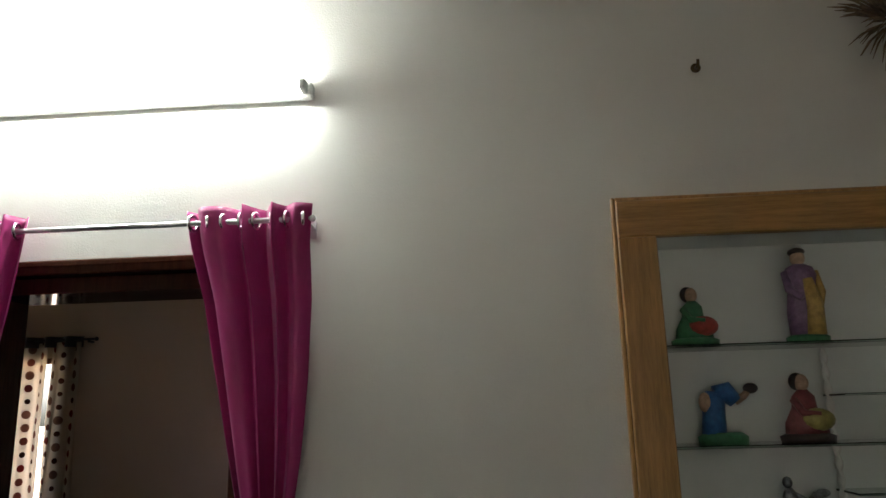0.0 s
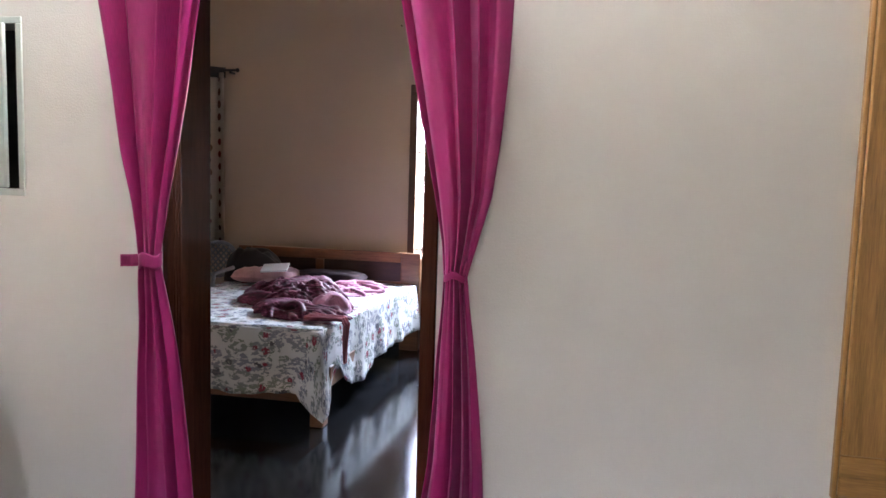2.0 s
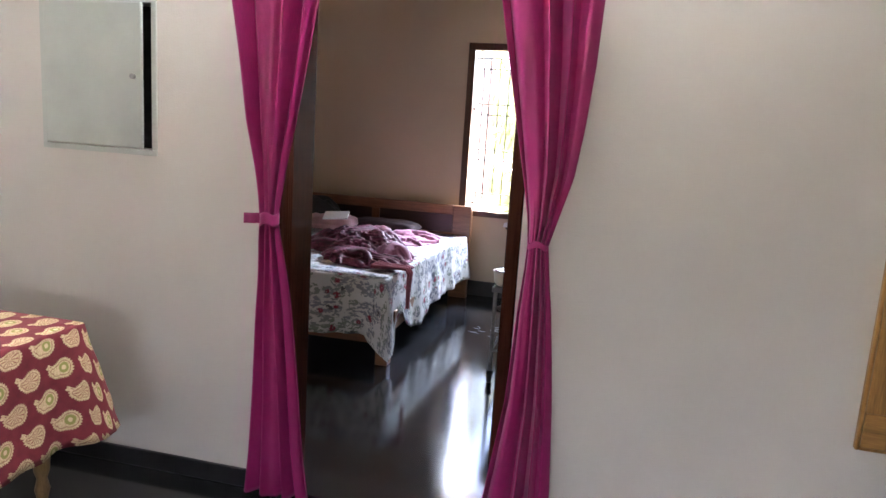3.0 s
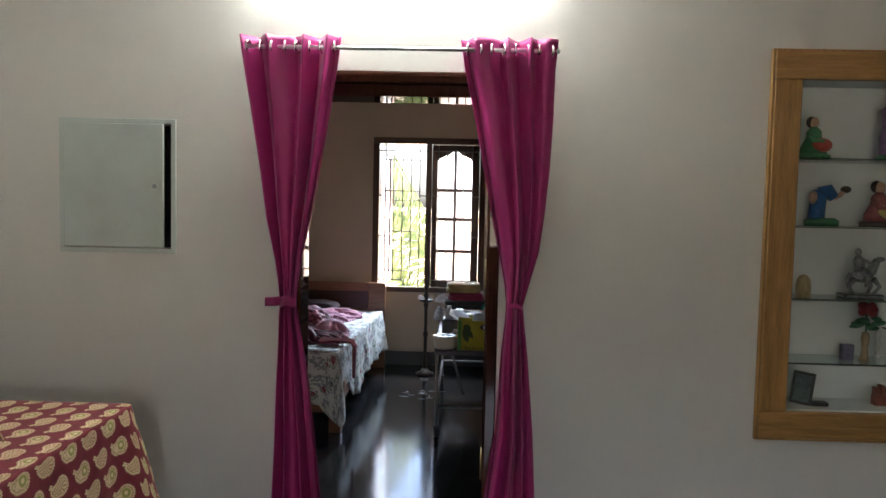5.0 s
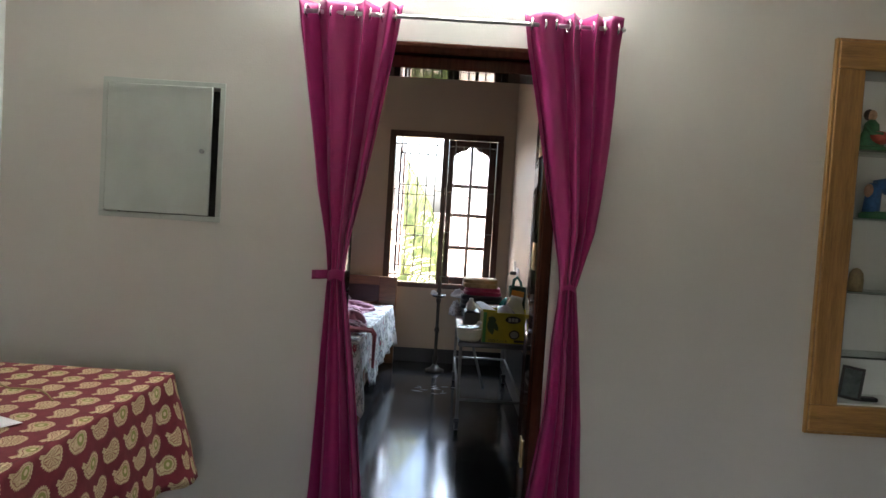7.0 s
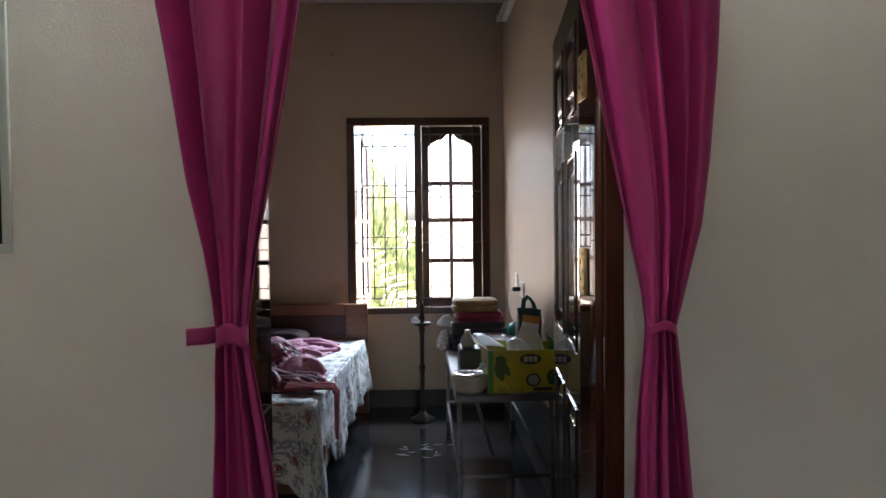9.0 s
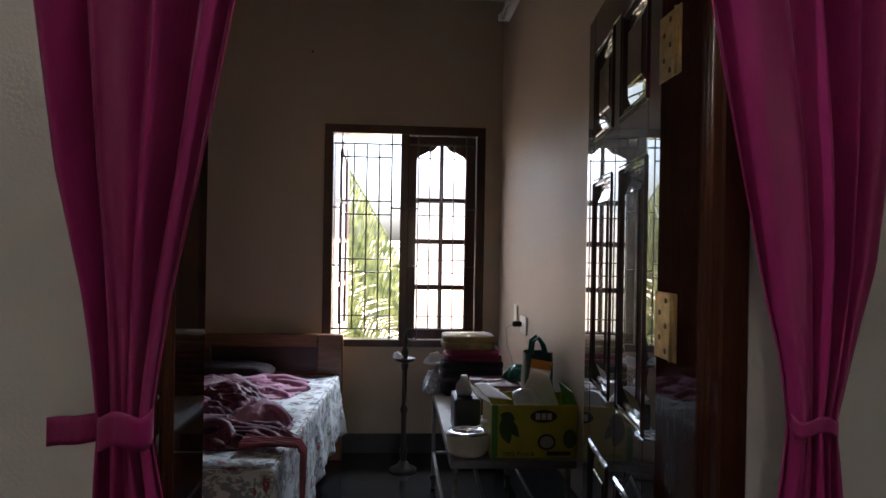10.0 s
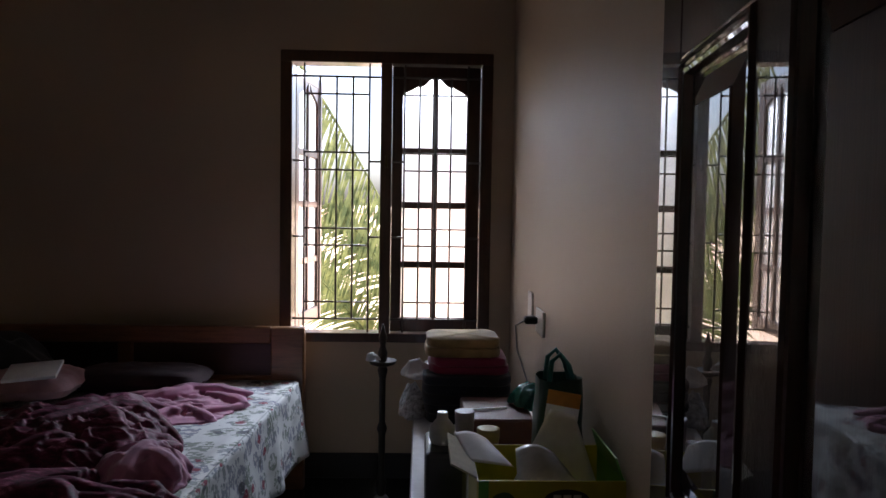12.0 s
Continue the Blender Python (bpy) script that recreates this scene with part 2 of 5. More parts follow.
def floor_oxide():
    """Black polished oxide floor, scuffed by use."""
    n = Nodes("polished black floor")
    broad = n.noise(2.2, 6, 0.6)
    scuff = n.noise(5, 5, 0.6, stretch=(1, 0.35, 1))
    col = n.ramp(broad, [(0.3, (0.006, 0.006, 0.007)), (0.75, (0.016, 0.016, 0.018))])
    rough = n.math("MULTIPLY_ADD", scuff, 0.12, n.math("MULTIPLY_ADD", broad, 0.12, 0.20))
    n.bump(n.noise(2.5, 2), 0.02, 0.01)
    m = n.set(col, rough, coat=1.0, spec=0.0)
    n.put(n.shader.inputs["Coat Roughness"], n.math("MULTIPLY_ADD", n.ramp(scuff, [(0.35, (0, 0, 0)), (0.7, (1, 1, 1))]), 0.08, 0.095))
    n.shader.inputs["Coat IOR"].default_value = 1.65
    return m


def paisley():
    """Maroon cotton printed with staggered cream and olive teardrops."""
    n = Nodes("maroon paisley cotton")
    u, v, uv = n.uv()
    a, b = n.math("DIVIDE", v, 0.129), n.math("DIVIDE", u, 0.090)
    row = n.math("FLOOR", b)
    odd = n.math("MULTIPLY", n.math("MODULO", n.math("ABSOLUTE", row), 2.0), 0.5)
    a2 = n.math("ADD", a, odd)
    wob = n.math("MULTIPLY_ADD", n.noise(70, 3, 0.6, vector=uv), 0.16, -0.08)
    x = n.math("ADD", n.math("MULTIPLY", n.math("SUBTRACT", n.math("FRACT", a2), 0.5), 0.135), n.math("MULTIPLY", wob, 0.05))
    y = n.math("MULTIPLY", n.math("SUBTRACT", n.math("FRACT", b), 0.5), 0.092)

    def circle(cx, cy, r):
        dx, dy = n.math("SUBTRACT", x, cx), n.math("SUBTRACT", y, cy)
        return n.math("SUBTRACT", n.math("SQRT", n.math("ADD", n.math("MULTIPLY", dx, dx), n.math("MULTIPLY", dy, dy))), r)

    d = circle(0.018, 0.001, 0.034)
    for c in ((-0.008, 0.008, 0.026), (-0.028, 0.003, 0.016), (-0.044, -0.014, 0.009)):
        d = n.math("SMOOTH_MIN", d, circle(*c), 0.012)
    # a fringed rim, a fine inner outline, then either an olive heart or a fan of strokes
    angle = n.math("ARCTAN2", n.math("SUBTRACT", y, 0.002), n.math("SUBTRACT", x, 0.004))
    rim = n.math("SUBTRACT", d, n.math("MULTIPLY", n.math("SINE", n.math("MULTIPLY", angle, 30.0)), 0.0022))
    inside = n.math("LESS_THAN", rim, 0.0)
    line = n.math("MULTIPLY", n.math("GREATER_THAN", d, -0.0105), n.math("LESS_THAN", d, -0.0080))
    core = circle(0.018, 0.0, 0.012)
    strokes = n.math("MULTIPLY", n.math("GREATER_THAN", n.math("SINE", n.math("MULTIPLY", angle, 13.0)), 0.45), n.math("LESS_THAN", d, -0.0125))
    maroon = n.ramp(n.noise(30, 4), [(0.3, (0.155, 0.014, 0.026)), (0.7, (0.215, 0.024, 0.038))])
    cream = n.ramp(n.noise(180, 3), [(0.35, (0.50, 0.38, 0.20)), (0.65, (0.74, 0.61, 0.38))])
    whole = n.math("ADD", a2, n.math("MULTIPLY", row, 3.0))
    pick = n.math("MODULO", n.math("ABSOLUTE", n.math("FLOOR", whole)), 2.0)
    heart = n.math("MULTIPLY", n.math("LESS_THAN", core, 0.006), pick)
    body = n.mix(heart, cream, (0.30, 0.31, 0.09))
    body = n.mix(n.math("MULTIPLY", n.math("LESS_THAN", core, -0.004), pick), body, (0.70, 0.60, 0.36))
    marks = n.math("MAXIMUM", line, n.math("MULTIPLY", strokes, n.math("SUBTRACT", 1.0, pick)))
    col = n.mix(inside, maroon, body)
    col = n.mix(n.math("MULTIPLY", n.math("MULTIPLY", inside, marks), 0.75), col, (0.22, 0.03, 0.03))
    n.bump(n.noise(800, 2, vector=uv), 0.15, 0.0015)
    return n.set(col, 0.8)


def flowered():
    """White cotton sheet printed with maroon flowers and grey-green leaves."""
    n = Nodes("flowered bed cotton")
    u, v, uv = n.uv()
    vor = n.node("ShaderNodeTexVoronoi", Scale=12.5, Randomness=0.85)
    warp = n.tree.nodes.new("ShaderNodeVectorMath")
    warp.operation = "MULTIPLY_ADD"
    wn = n.node("ShaderNodeTexNoise", Scale=26.0, Detail=3.0)
    n.tree.links.new(uv, wn.inputs["Vector"])
    n.tree.links.new(wn.outputs["Color"], warp.inputs[0])
    warp.inputs[1].default_value = (0.05, 0.05, 0)
    n.tree.links.new(uv, warp.inputs[2])
    n.tree.links.new(warp.outputs[0], vor.inputs["Vector"])
    d = vor.outputs["Distance"]
    leafy = n.noise(30, 3, 0.6, vector=uv, stretch=(1, 1.6, 1))
    base = n.ramp(n.noise(3, 4, vector=uv), [(0.3, (0.54, 0.55, 0.55)), (0.7, (0.65, 0.66, 0.67))])
    leaves = n.math("MULTIPLY", n.math("LESS_THAN", d, 0.62), n.math("GREATER_THAN", leafy, 0.475))
    col = n.mix(n.math("MULTIPLY", leaves, 0.85), base, n.ramp(n.noise(5, 2, vector=uv), [(0.42, (0.15, 0.19, 0.15)), (0.58, (0.16, 0.17, 0.24))]))
    flower = n.math("MULTIPLY", n.math("LESS_THAN", d, 0.30), n.math("GREATER_THAN", n.noise(70, 2, vector=uv), 0.40))
    sep = n.tree.nodes.new("ShaderNodeSeparateColor")
    n.tree.links.new(vor.outputs["Color"], sep.inputs[0])
    col = n.mix(flower, col, n.ramp(sep.outputs[0], [(0.5, (0.24, 0.03, 0.06)), (0.65, (0.09, 0.09, 0.11))]))
    n.bump(n.math("ADD", n.noise(9, 5, vector=uv), n.math("MULTIPLY", n.noise(800, 2, vector=uv), 0.1)), 0.35, 0.01)
    return n.set(col, 0.7)


def striped():
    """Maroon cotton saree with thin paler streaks."""
    n = Nodes("maroon streaked cotton")
    streak = n.noise(7, 5, 0.7, stretch=(2.0, 10, 10))
    blotch = n.noise(9, 4, 0.6)
    col = n.ramp(n.math("MULTIPLY_ADD", blotch, 0.35, n.math("MULTIPLY", streak, 0.75)), [(0.47, (0.05, 0.005, 0.018)), (0.60, (0.15, 0.014, 0.052)), (0.72, (0.46, 0.15, 0.25))])
    n.bump(n.noise(800, 2), 0.15, 0.0015)
    return n.set(col, 0.65)


def dotted():
    """Thin cream curtain with brown and red discs in crooked columns; daylight shows through it."""
    n = Nodes("dotted curtain cotton")
    u, v, uv = n.uv()
    a, b = n.math("DIVIDE", u, 0.125), n.math("DIVIDE", v, 0.105)
    b = n.math("ADD", b, n.math("MULTIPLY", n.math("MODULO", n.math("ABSOLUTE", n.math("FLOOR", a)), 2.0), 0.5))
    cell = n.tree.nodes.new("ShaderNodeCombineXYZ")
    n.put(cell.inputs[0], n.math("FLOOR", a)), n.put(cell.inputs[1], n.math("FLOOR", b))
    rnd = n.tree.nodes.new("ShaderNodeTexWhiteNoise")
    n.tree.links.new(cell.outputs[0], rnd.inputs["Vector"])
    x = n.math("MULTIPLY", n.math("SUBTRACT", n.math("FRACT", a), 0.5), 0.125)
    y = n.math("MULTIPLY", n.math("SUBTRACT", n.math("FRACT", b), 0.5), 0.105)
    r = n.math("SQRT", n.math("ADD", n.math("MULTIPLY", x, x), n.math("MULTIPLY", y, y)))
    size = n.math("MULTIPLY_ADD", rnd.outputs["Value"], 0.018, 0.018)
    disc = n.math("LESS_THAN", r, size)
    colour = n.ramp(rnd.outputs["Value"], [(0.3, (0.07, 0.03, 0.02)), (0.6, (0.16, 0.025, 0.025)), (0.85, (0.20, 0.12, 0.09))])
    col = n.mix(disc, (0.60, 0.55, 0.48), colour)
    n.bump(n.noise(700, 2, vector=uv), 0.1, 0.0015)
    n.set(col, 0.8)
    thin = n.tree.nodes.new("ShaderNodeBsdfTranslucent")
    n.tree.links.new(col, thin.inputs["Color"])
    both = n.tree.nodes.new("ShaderNodeMixShader")
    both.inputs[0].default_value = 0.78
    out = n.tree.nodes["Material Output"]
    n.tree.links.new(n.shader.outputs[0], both.inputs[1])
    n.tree.links.new(thin.outputs[0], both.inputs[2])
    n.tree.links.new(both.outputs[0], out.inputs["Surface"])
    return n.mat


def glass(name, tint=(1, 1, 1), rough=0.0):
    n = Nodes(name)
    m = n.set(tint, rough)
    n.shader.inputs["Transmission Weight"].default_value = 1.0
    n.shader.inputs["IOR"].default_value = 1.45
    return m


def leafy():
    n = Nodes("palm leaf")
    f = n.noise(12, 4)
    col = n.ramp(f, [(0.38, (0.032, 0.050, 0.016)), (0.62, (0.115, 0.135, 0.05))])
    n.set(col, 0.5)
    thin = n.tree.nodes.new("ShaderNodeBsdfTranslucent")
    n.tree.links.new(col, thin.inputs["Color"])
    both = n.tree.nodes.new("ShaderNodeMixShader")
    both.inputs[0].default_value = 0.5
    n.tree.links.new(n.shader.outputs[0], both.inputs[1])
    n.tree.links.new(thin.outputs[0], both.inputs[2])
    n.tree.links.new(both.outputs[0], n.tree.nodes["Material Output"].inputs["Surface"])
    return n.mat


def glowing(name, colour, strength):
    n = Nodes(name)
    m = n.set((0.9, 0.9, 0.9), 0.4)
    n.shader.inputs["Emission Color"].default_value = (*colour, 1)
    n.shader.inputs["Emission Strength"].default_value = strength
    return m


CURTAIN, FLOOR, PAISLEY, FLOWERS, DOTS, LEAF = satin(), floor_oxide(), paisley(), flowered(), dotted(), leafy()
GLASS, SHELF_GLASS = glass("frosted window glass", (1, 1, 1), 0.45), glass("green shelf glass", (0.80, 0.93, 0.88))
TUBE_GLOW = glowing("fluorescent tube", (0.95, 1.0, 0.97), 9.0)


# ---- the large structure ----
HALL_LEFT, HALL_RIGHT, HALL_BACK, HEIGHT = -1.848, 5.0, -6.5, 3.0
WALL = 0.24
ROOM_LEFT, ROOM_RIGHT, ROOM_FAR = -3.1, 0.655, 3.64
DOOR_L, DOOR_R, DOOR_TOP = -0.405, 0.505, 2.10


def structure(name, mesh, materials, label, category):
    return thing(name, mesh, materials, label, category, kind="structure")


# hall: the wall with the doorway, the showcase niche and the meter cupboard's recess
NICHE = (1.745, 2.76, 0.675, 2.105)
CUP = (-1.40, -0.925, 1.31, 1.86)
w = Mesh()
x0, x1 = HALL_LEFT - 0.0, HALL_RIGHT
w.box(x0, CUP[0], 0, WALL, 0, HEIGHT)
w.box(CUP[0], CUP[1], 0, WALL, 0, CUP[2]).box(CUP[0], CUP[1], 0, WALL, CUP[3], HEIGHT).box(CUP[0], CUP[1], 0.12, WALL, CUP[2], CUP[3])
w.box(CUP[1], DOOR_L, 0, WALL, 0, HEIGHT)
w.box(DOOR_L, DOOR_R, 0, WALL, DOOR_TOP, HEIGHT)
w.box(DOOR_R, NICHE[0], 0, WALL, 0, HEIGHT)
w.box(NICHE[0], NICHE[1], 0, WALL, 0, NICHE[2]).box(NICHE[0], NICHE[1], 0, WALL, NICHE[3], HEIGHT).box(NICHE[0], NICHE[1], 0.215, WALL, NICHE[2], NICHE[3])
w.box(NICHE[1], x1, 0, WALL, 0, HEIGHT)
structure("wall_doorway", w, WALL_HALL, "off-white painted hall wall with a doorway and niche", "wall")
structure("wall_hall_left", Mesh().box(HALL_LEFT - 0.2, HALL_LEFT, HALL_BACK, WALL - 0.003, 0, HEIGHT), painted("hall side paint", (0.80, 0.81, 0.80)), "white painted side wall of the hall", "wall")
structure("wall_hall_right", Mesh().box(HALL_RIGHT, HALL_RIGHT + 0.2, HALL_BACK, WALL, 0, HEIGHT), WALL_HALL, "off-white painted end wall of the hall", "wall")
# unseen opening, added to let daylight into the hall from behind
BW = (0.35, 1.25, 1.0, 2.0)
w = Mesh().box(HALL_LEFT, BW[0], HALL_BACK - 0.2, HALL_BACK, 0, HEIGHT).box(BW[1], HALL_RIGHT, HALL_BACK - 0.2, HALL_BACK, 0, HEIGHT)
w.box(BW[0], BW[1], HALL_BACK - 0.2, HALL_BACK, 0, BW[2]).box(BW[0], BW[1], HALL_BACK - 0.2, HALL_BACK, BW[3], HEIGHT)
structure("wall_hall_back", w, WALL_HALL, "off-white hall wall, unseen, with an opening added for daylight", "wall")

# bedroom walls
WIN = (-0.51, 0.547, 0.70, 2.155)
WIN2 = (-3.0, -2.335, 0.85, 2.12)
w = Mesh()
y0, y1 = ROOM_FAR, ROOM_FAR + 0.23
w.box(ROOM_LEFT, WIN2[0], y0, y1, 0, HEIGHT).box(WIN2[0], WIN2[1], y0, y1, 0, WIN2[2]).box(WIN2[0], WIN2[1], y0, y1, WIN2[3], HEIGHT)
w.box(WIN2[1], WIN[0], y0, y1, 0, HEIGHT).box(WIN[0], WIN[1], y0, y1, 0, WIN[2]).box(WIN[0], WIN[1], y0, y1, WIN[3], HEIGHT)
w.box(WIN[1], ROOM_RIGHT, y0, y1, 0, HEIGHT)
structure("wall_bedroom_far", w, WALL_ROOM, "beige painted bedroom wall with two windows", "wall")
structure("wall_bedroom_right", Mesh().box(ROOM_RIGHT, ROOM_RIGHT + 0.2, WALL, ROOM_FAR + 0.23, 0, HEIGHT), WALL_ROOM, "beige painted bedroom side wall", "wall")
structure("wall_bedroom_left", Mesh().box(ROOM_LEFT - 0.2, ROOM_LEFT, WALL, ROOM_FAR + 0.23, 0, HEIGHT), WALL_ROOM, "beige painted bedroom wall", "wall")
structure("wall_bedroom_doorside", Mesh().box(ROOM_LEFT, HALL_LEFT - 0.2, 0.0, WALL, 0, HEIGHT), WALL_ROOM, "beige painted bedroom wall beside the hall", "wall")
structure("bedroom_plaster", Mesh().box(HALL_LEFT - 0.2, DOOR_L, WALL, WALL + 0.006, 0, HEIGHT).box(DOOR_L, DOOR_R, WALL, WALL + 0.006, DOOR_TOP, HEIGHT).box(DOOR_R, ROOM_RIGHT, WALL, WALL + 0.006, 0, HEIGHT),
          WALL_ROOM, "beige paint on the bedroom face of the door wall", "wall")
structure("floor", Mesh().box(HALL_LEFT - 0.2, HALL_RIGHT + 0.2, HALL_BACK - 0.2, 0, -0.12, 0).box(ROOM_LEFT - 0.2, ROOM_RIGHT + 0.2, 0, ROOM_FAR + 0.23, -0.12, 0), FLOOR, "polished black oxide floor with scuff marks", "floor")
structure("ceiling", Mesh().box(HALL_LEFT - 0.2, HALL_RIGHT + 0.2, HALL_BACK - 0.2, 0.12, HEIGHT, HEIGHT + 0.12).box(ROOM_LEFT - 0.2, ROOM_RIGHT + 0.2, 0.12, ROOM_FAR + 0.23, HEIGHT, HEIGHT + 0.12),
          CEILING, "plain whitewashed ceiling", "ceiling")
w = Mesh().box(HALL_LEFT, DOOR_L - 0.002, -0.012, 0, 0, 0.078, 0.003).box(DOOR_R + 0.002, HALL_RIGHT, -0.012, 0, 0, 0.078, 0.003)
structure("baseboard", w, BLACK_TRIM, "low black painted skirting of the hall", "baseboard")
# right run's height is made up: black put there to darken under the trolley
w = Mesh().box(ROOM_LEFT, ROOM_RIGHT, ROOM_FAR - 0.012, ROOM_FAR, 0, 0.13, 0.003).box(ROOM_RIGHT - 0.012, ROOM_RIGHT, 1.15, ROOM_FAR - 0.012, 0, 0.44, 0.003)
structure("baseboard_bedroom", w, BLACK_TRIM, "black bedroom skirting, its right run raised to darken under the trolley", "baseboard")

# pale scrapes where something heavy was dragged
m = Mesh()
rnd = random.Random(12)
for k in range(16):
    x, y, way = rnd.uniform(-0.14, 0.18), rnd.uniform(2.46, 2.70), rnd.gauss(-0.3, 0.5)
    pts = []
    for j in range(6):
        pts.append((x, y, 0.0006))
        x, y, way = x + 0.012 * math.cos(way), y + 0.012 * math.sin(way), way + rnd.gauss(0, 0.35)
    m.tube(pts, [0.0005 + 0.0022 * math.sin(math.pi * (j + 0.5) / 6) for j in range(6)], 5)
thing("floor_scrapes", m, plain("pale scrape dust", (0.55, 0.56, 0.58), 0.9), "pale scrape marks on the black floor", "scrape marks", kind="stuff")

# ---- the door ----
frame_1 = empty("door_frame", 0.05, 0.12, 0, "glossy dark brown wooden door frame", "door frame", kind="structure")
part("jamb", Mesh().box(DOOR_L + 0.002, -0.380, -0.006, 0.260, 0, 2.052, 0.004), FRAME_WOOD, frame_1)
part("jamb", Mesh().box(0.457, DOOR_R - 0.002, -0.006, 0.260, 0, 2.052, 0.004), FRAME_WOOD, frame_1)
part("head", Mesh().box(DOOR_L + 0.002, DOOR_R - 0.002, -0.006, 0.260, 2.052, DOOR_TOP - 0.002, 0.004).box(DOOR_L + 0.004, DOOR_R - 0.004, -0.012, -0.006, 2.078, 2.094, 0.002), FRAME_WOOD, frame_1)
part("stop", Mesh().box(-0.380, 0.457, 0.05, 0.259, 2.0, 2.052, 0.003), FRAME_WOOD, frame_1)
for x in (-0.380, 0.457):
    for y in (0.030, 0.046, 0.062):
        part("bead", Mesh().tube([(x, y, 0.012), (x, y, 2.052)], 0.006, 8), FRAME_WOOD, frame_1)
part("threshold", Mesh().box(-0.380, 0.457, 0.0, 0.246, 0.0005, 0.012, 0.003), FLOOR, frame_1, "worn dark threshold")

LEAF_W, LEAF_T = 0.815, 0.036
leaf = empty("door_1", 0.462, 0.264, 0.012, "glossy dark wooden panelled door standing open", "door", kind="structure")
turn = pose(0.462, 0.264, 0.012, 0, 0, 84.4)


def leaf_part(name, mesh, mat, label=""):
    """Parts are shaped in the closed leaf's own plane: x along its width, y through it, z up."""
    mesh.place(turn)
    return part(name, mesh, mat, leaf, label)


LEAF_H = 2.03
leaf_part("stile", Mesh().box(0, 0.10, -LEAF_T, 0, 0, LEAF_H, 0.003), DOOR_WOOD)
leaf_part("stile", Mesh().box(LEAF_W - 0.10, LEAF_W, -LEAF_T, 0, 0, LEAF_H, 0.003), DOOR_WOOD)
leaf_part("stile", Mesh().box(0.3675, 0.4475, -LEAF_T, 0, 0.16, 1.92, 0.003), DOOR_WOOD)
for z0, z1 in ((0, 0.16), (0.80, 0.96), (1.545, 1.655), (1.92, LEAF_H)):
    leaf_part("rail", Mesh().box(0.10, LEAF_W - 0.10, -LEAF_T + 0.0005, -0.0005, z0, z1, 0.003), DOOR_WOOD)


def raised_panel(x0, x1, z0, z1):
    """A fielded panel on both faces: a stepped bead along the edge, a sunk line, a broad slope and a flat field."""
    m = Mesh()
    steps = ((0.0, -0.002), (0.004, 0.004), (0.009, 0.004), (0.011, -0.002), (0.015, 0.001), (0.020, 0.000), (0.023, -0.011), (0.029, -0.011), (0.067, -0.003), (0.070, -0.0005))
    for face, sign in ((0.0, 1), (-LEAF_T, -1)):
        rings = [[m.bm.verts.new((x, face + sign * h, z)) for x, z in ((x0 + d, z0 + d), (x1 - d, z0 + d), (x1 - d, z1 - d), (x0 + d, z1 - d))] for d, h in steps]
        for a, b in zip(rings, rings[1:]):
            for k in range(4):
                m.bm.faces.new((a[k], a[(k + 1) % 4], b[(k + 1) % 4], b[k]))
        m.bm.faces.new(rings[-1])
    return m


for x0, x1 in ((0.10, 0.3675), (0.4475, LEAF_W - 0.10)):
    for z0, z1 in ((0.16, 0.80), (0.96, 1.545), (1.655, 1.92)):
        leaf_part("panel", raised_panel(x0, x1, z0, z1), DOOR_WOOD)
for z0 in (0.26, 1.16, 1.672):
    hinge = part("hinge", Mesh().box(0.4535, 0.4568, 0.182, 0.258, z0, z0 + 0.122, 0.001).box(0.4535, 0.4568, 0.158, 0.172, z0, z0 + 0.122, 0.001).tube([(0.454, 0.177, z0), (0.454, 0.177, z0 + 0.122)], 0.005, 10), BRASS, leaf, "large worn brass butt hinge")
    for k in range(5):
        yy = 0.205 + 0.028 * (k % 2)
        part("screw", Mesh().tube([(0.4540, yy, z0 + 0.015 + k * 0.023), (0.4525, yy, z0 + 0.015 + k * 0.023)], 0.0055, 8), DARK_BRASS, hinge)

# ---- the bedroom window ----
win = empty("window_1", 0.02, ROOM_FAR, WIN[2], "dark wooden window with iron grille and one open shutter", "window", kind="structure")
FY0, FY1 = ROOM_FAR - 0.012, ROOM_FAR + 0.10
part("window_frame", Mesh().box(WIN[0], WIN[1], FY0, FY1, 2.098, WIN[3], 0.004).box(WIN[0], WIN[1], FY0, FY1, WIN[2], 0.746, 0.004)
     .box(WIN[0], -0.452, FY0, FY1, 0.746, 2.098, 0.004).box(0.492, WIN[1], FY0, FY1, 0.746, 2.098, 0.004).box(-0.012, 0.042, FY0, FY1, 0.746, 2.098, 0.004), WINDOW_WOOD, win)


def bar(a, b, r=0.0055):
    return Mesh().tube([a, b], r, 6)


GY = ROOM_FAR + 0.028
for a, b, verticals in ((-0.452, -0.012, (-0.397, -0.319, -0.235, -0.153, -0.071)), (0.042, 0.492, (0.106, 0.182, 0.262, 0.341, 0.424))):
    for k, x in enumerate(verticals):
        tall = k in (0, len(verticals) - 1)
        part("grille_bar", bar((x, GY, 0.746 if tall else 0.813), (x, GY, 2.098 if tall else 2.035)), IRON, win)
    for z in (2.035, 0.813):
        part("grille_bar", bar((a, GY, z), (b, GY, z)), IRON, win)
    for z in (1.948, 1.657, 1.569, 1.274, 1.188, 0.900):
        part("grille_bar", bar((verticals[0], GY, z), (verticals[-1], GY, z), 0.005), IRON, win)
    for z in (1.613, 1.231):
        part("grille_bar", bar((a, GY, z), (verticals[0], GY, z)), IRON, win)
        part("grille_bar", bar((verticals[-1], GY, z), (b, GY, z)), IRON, win)


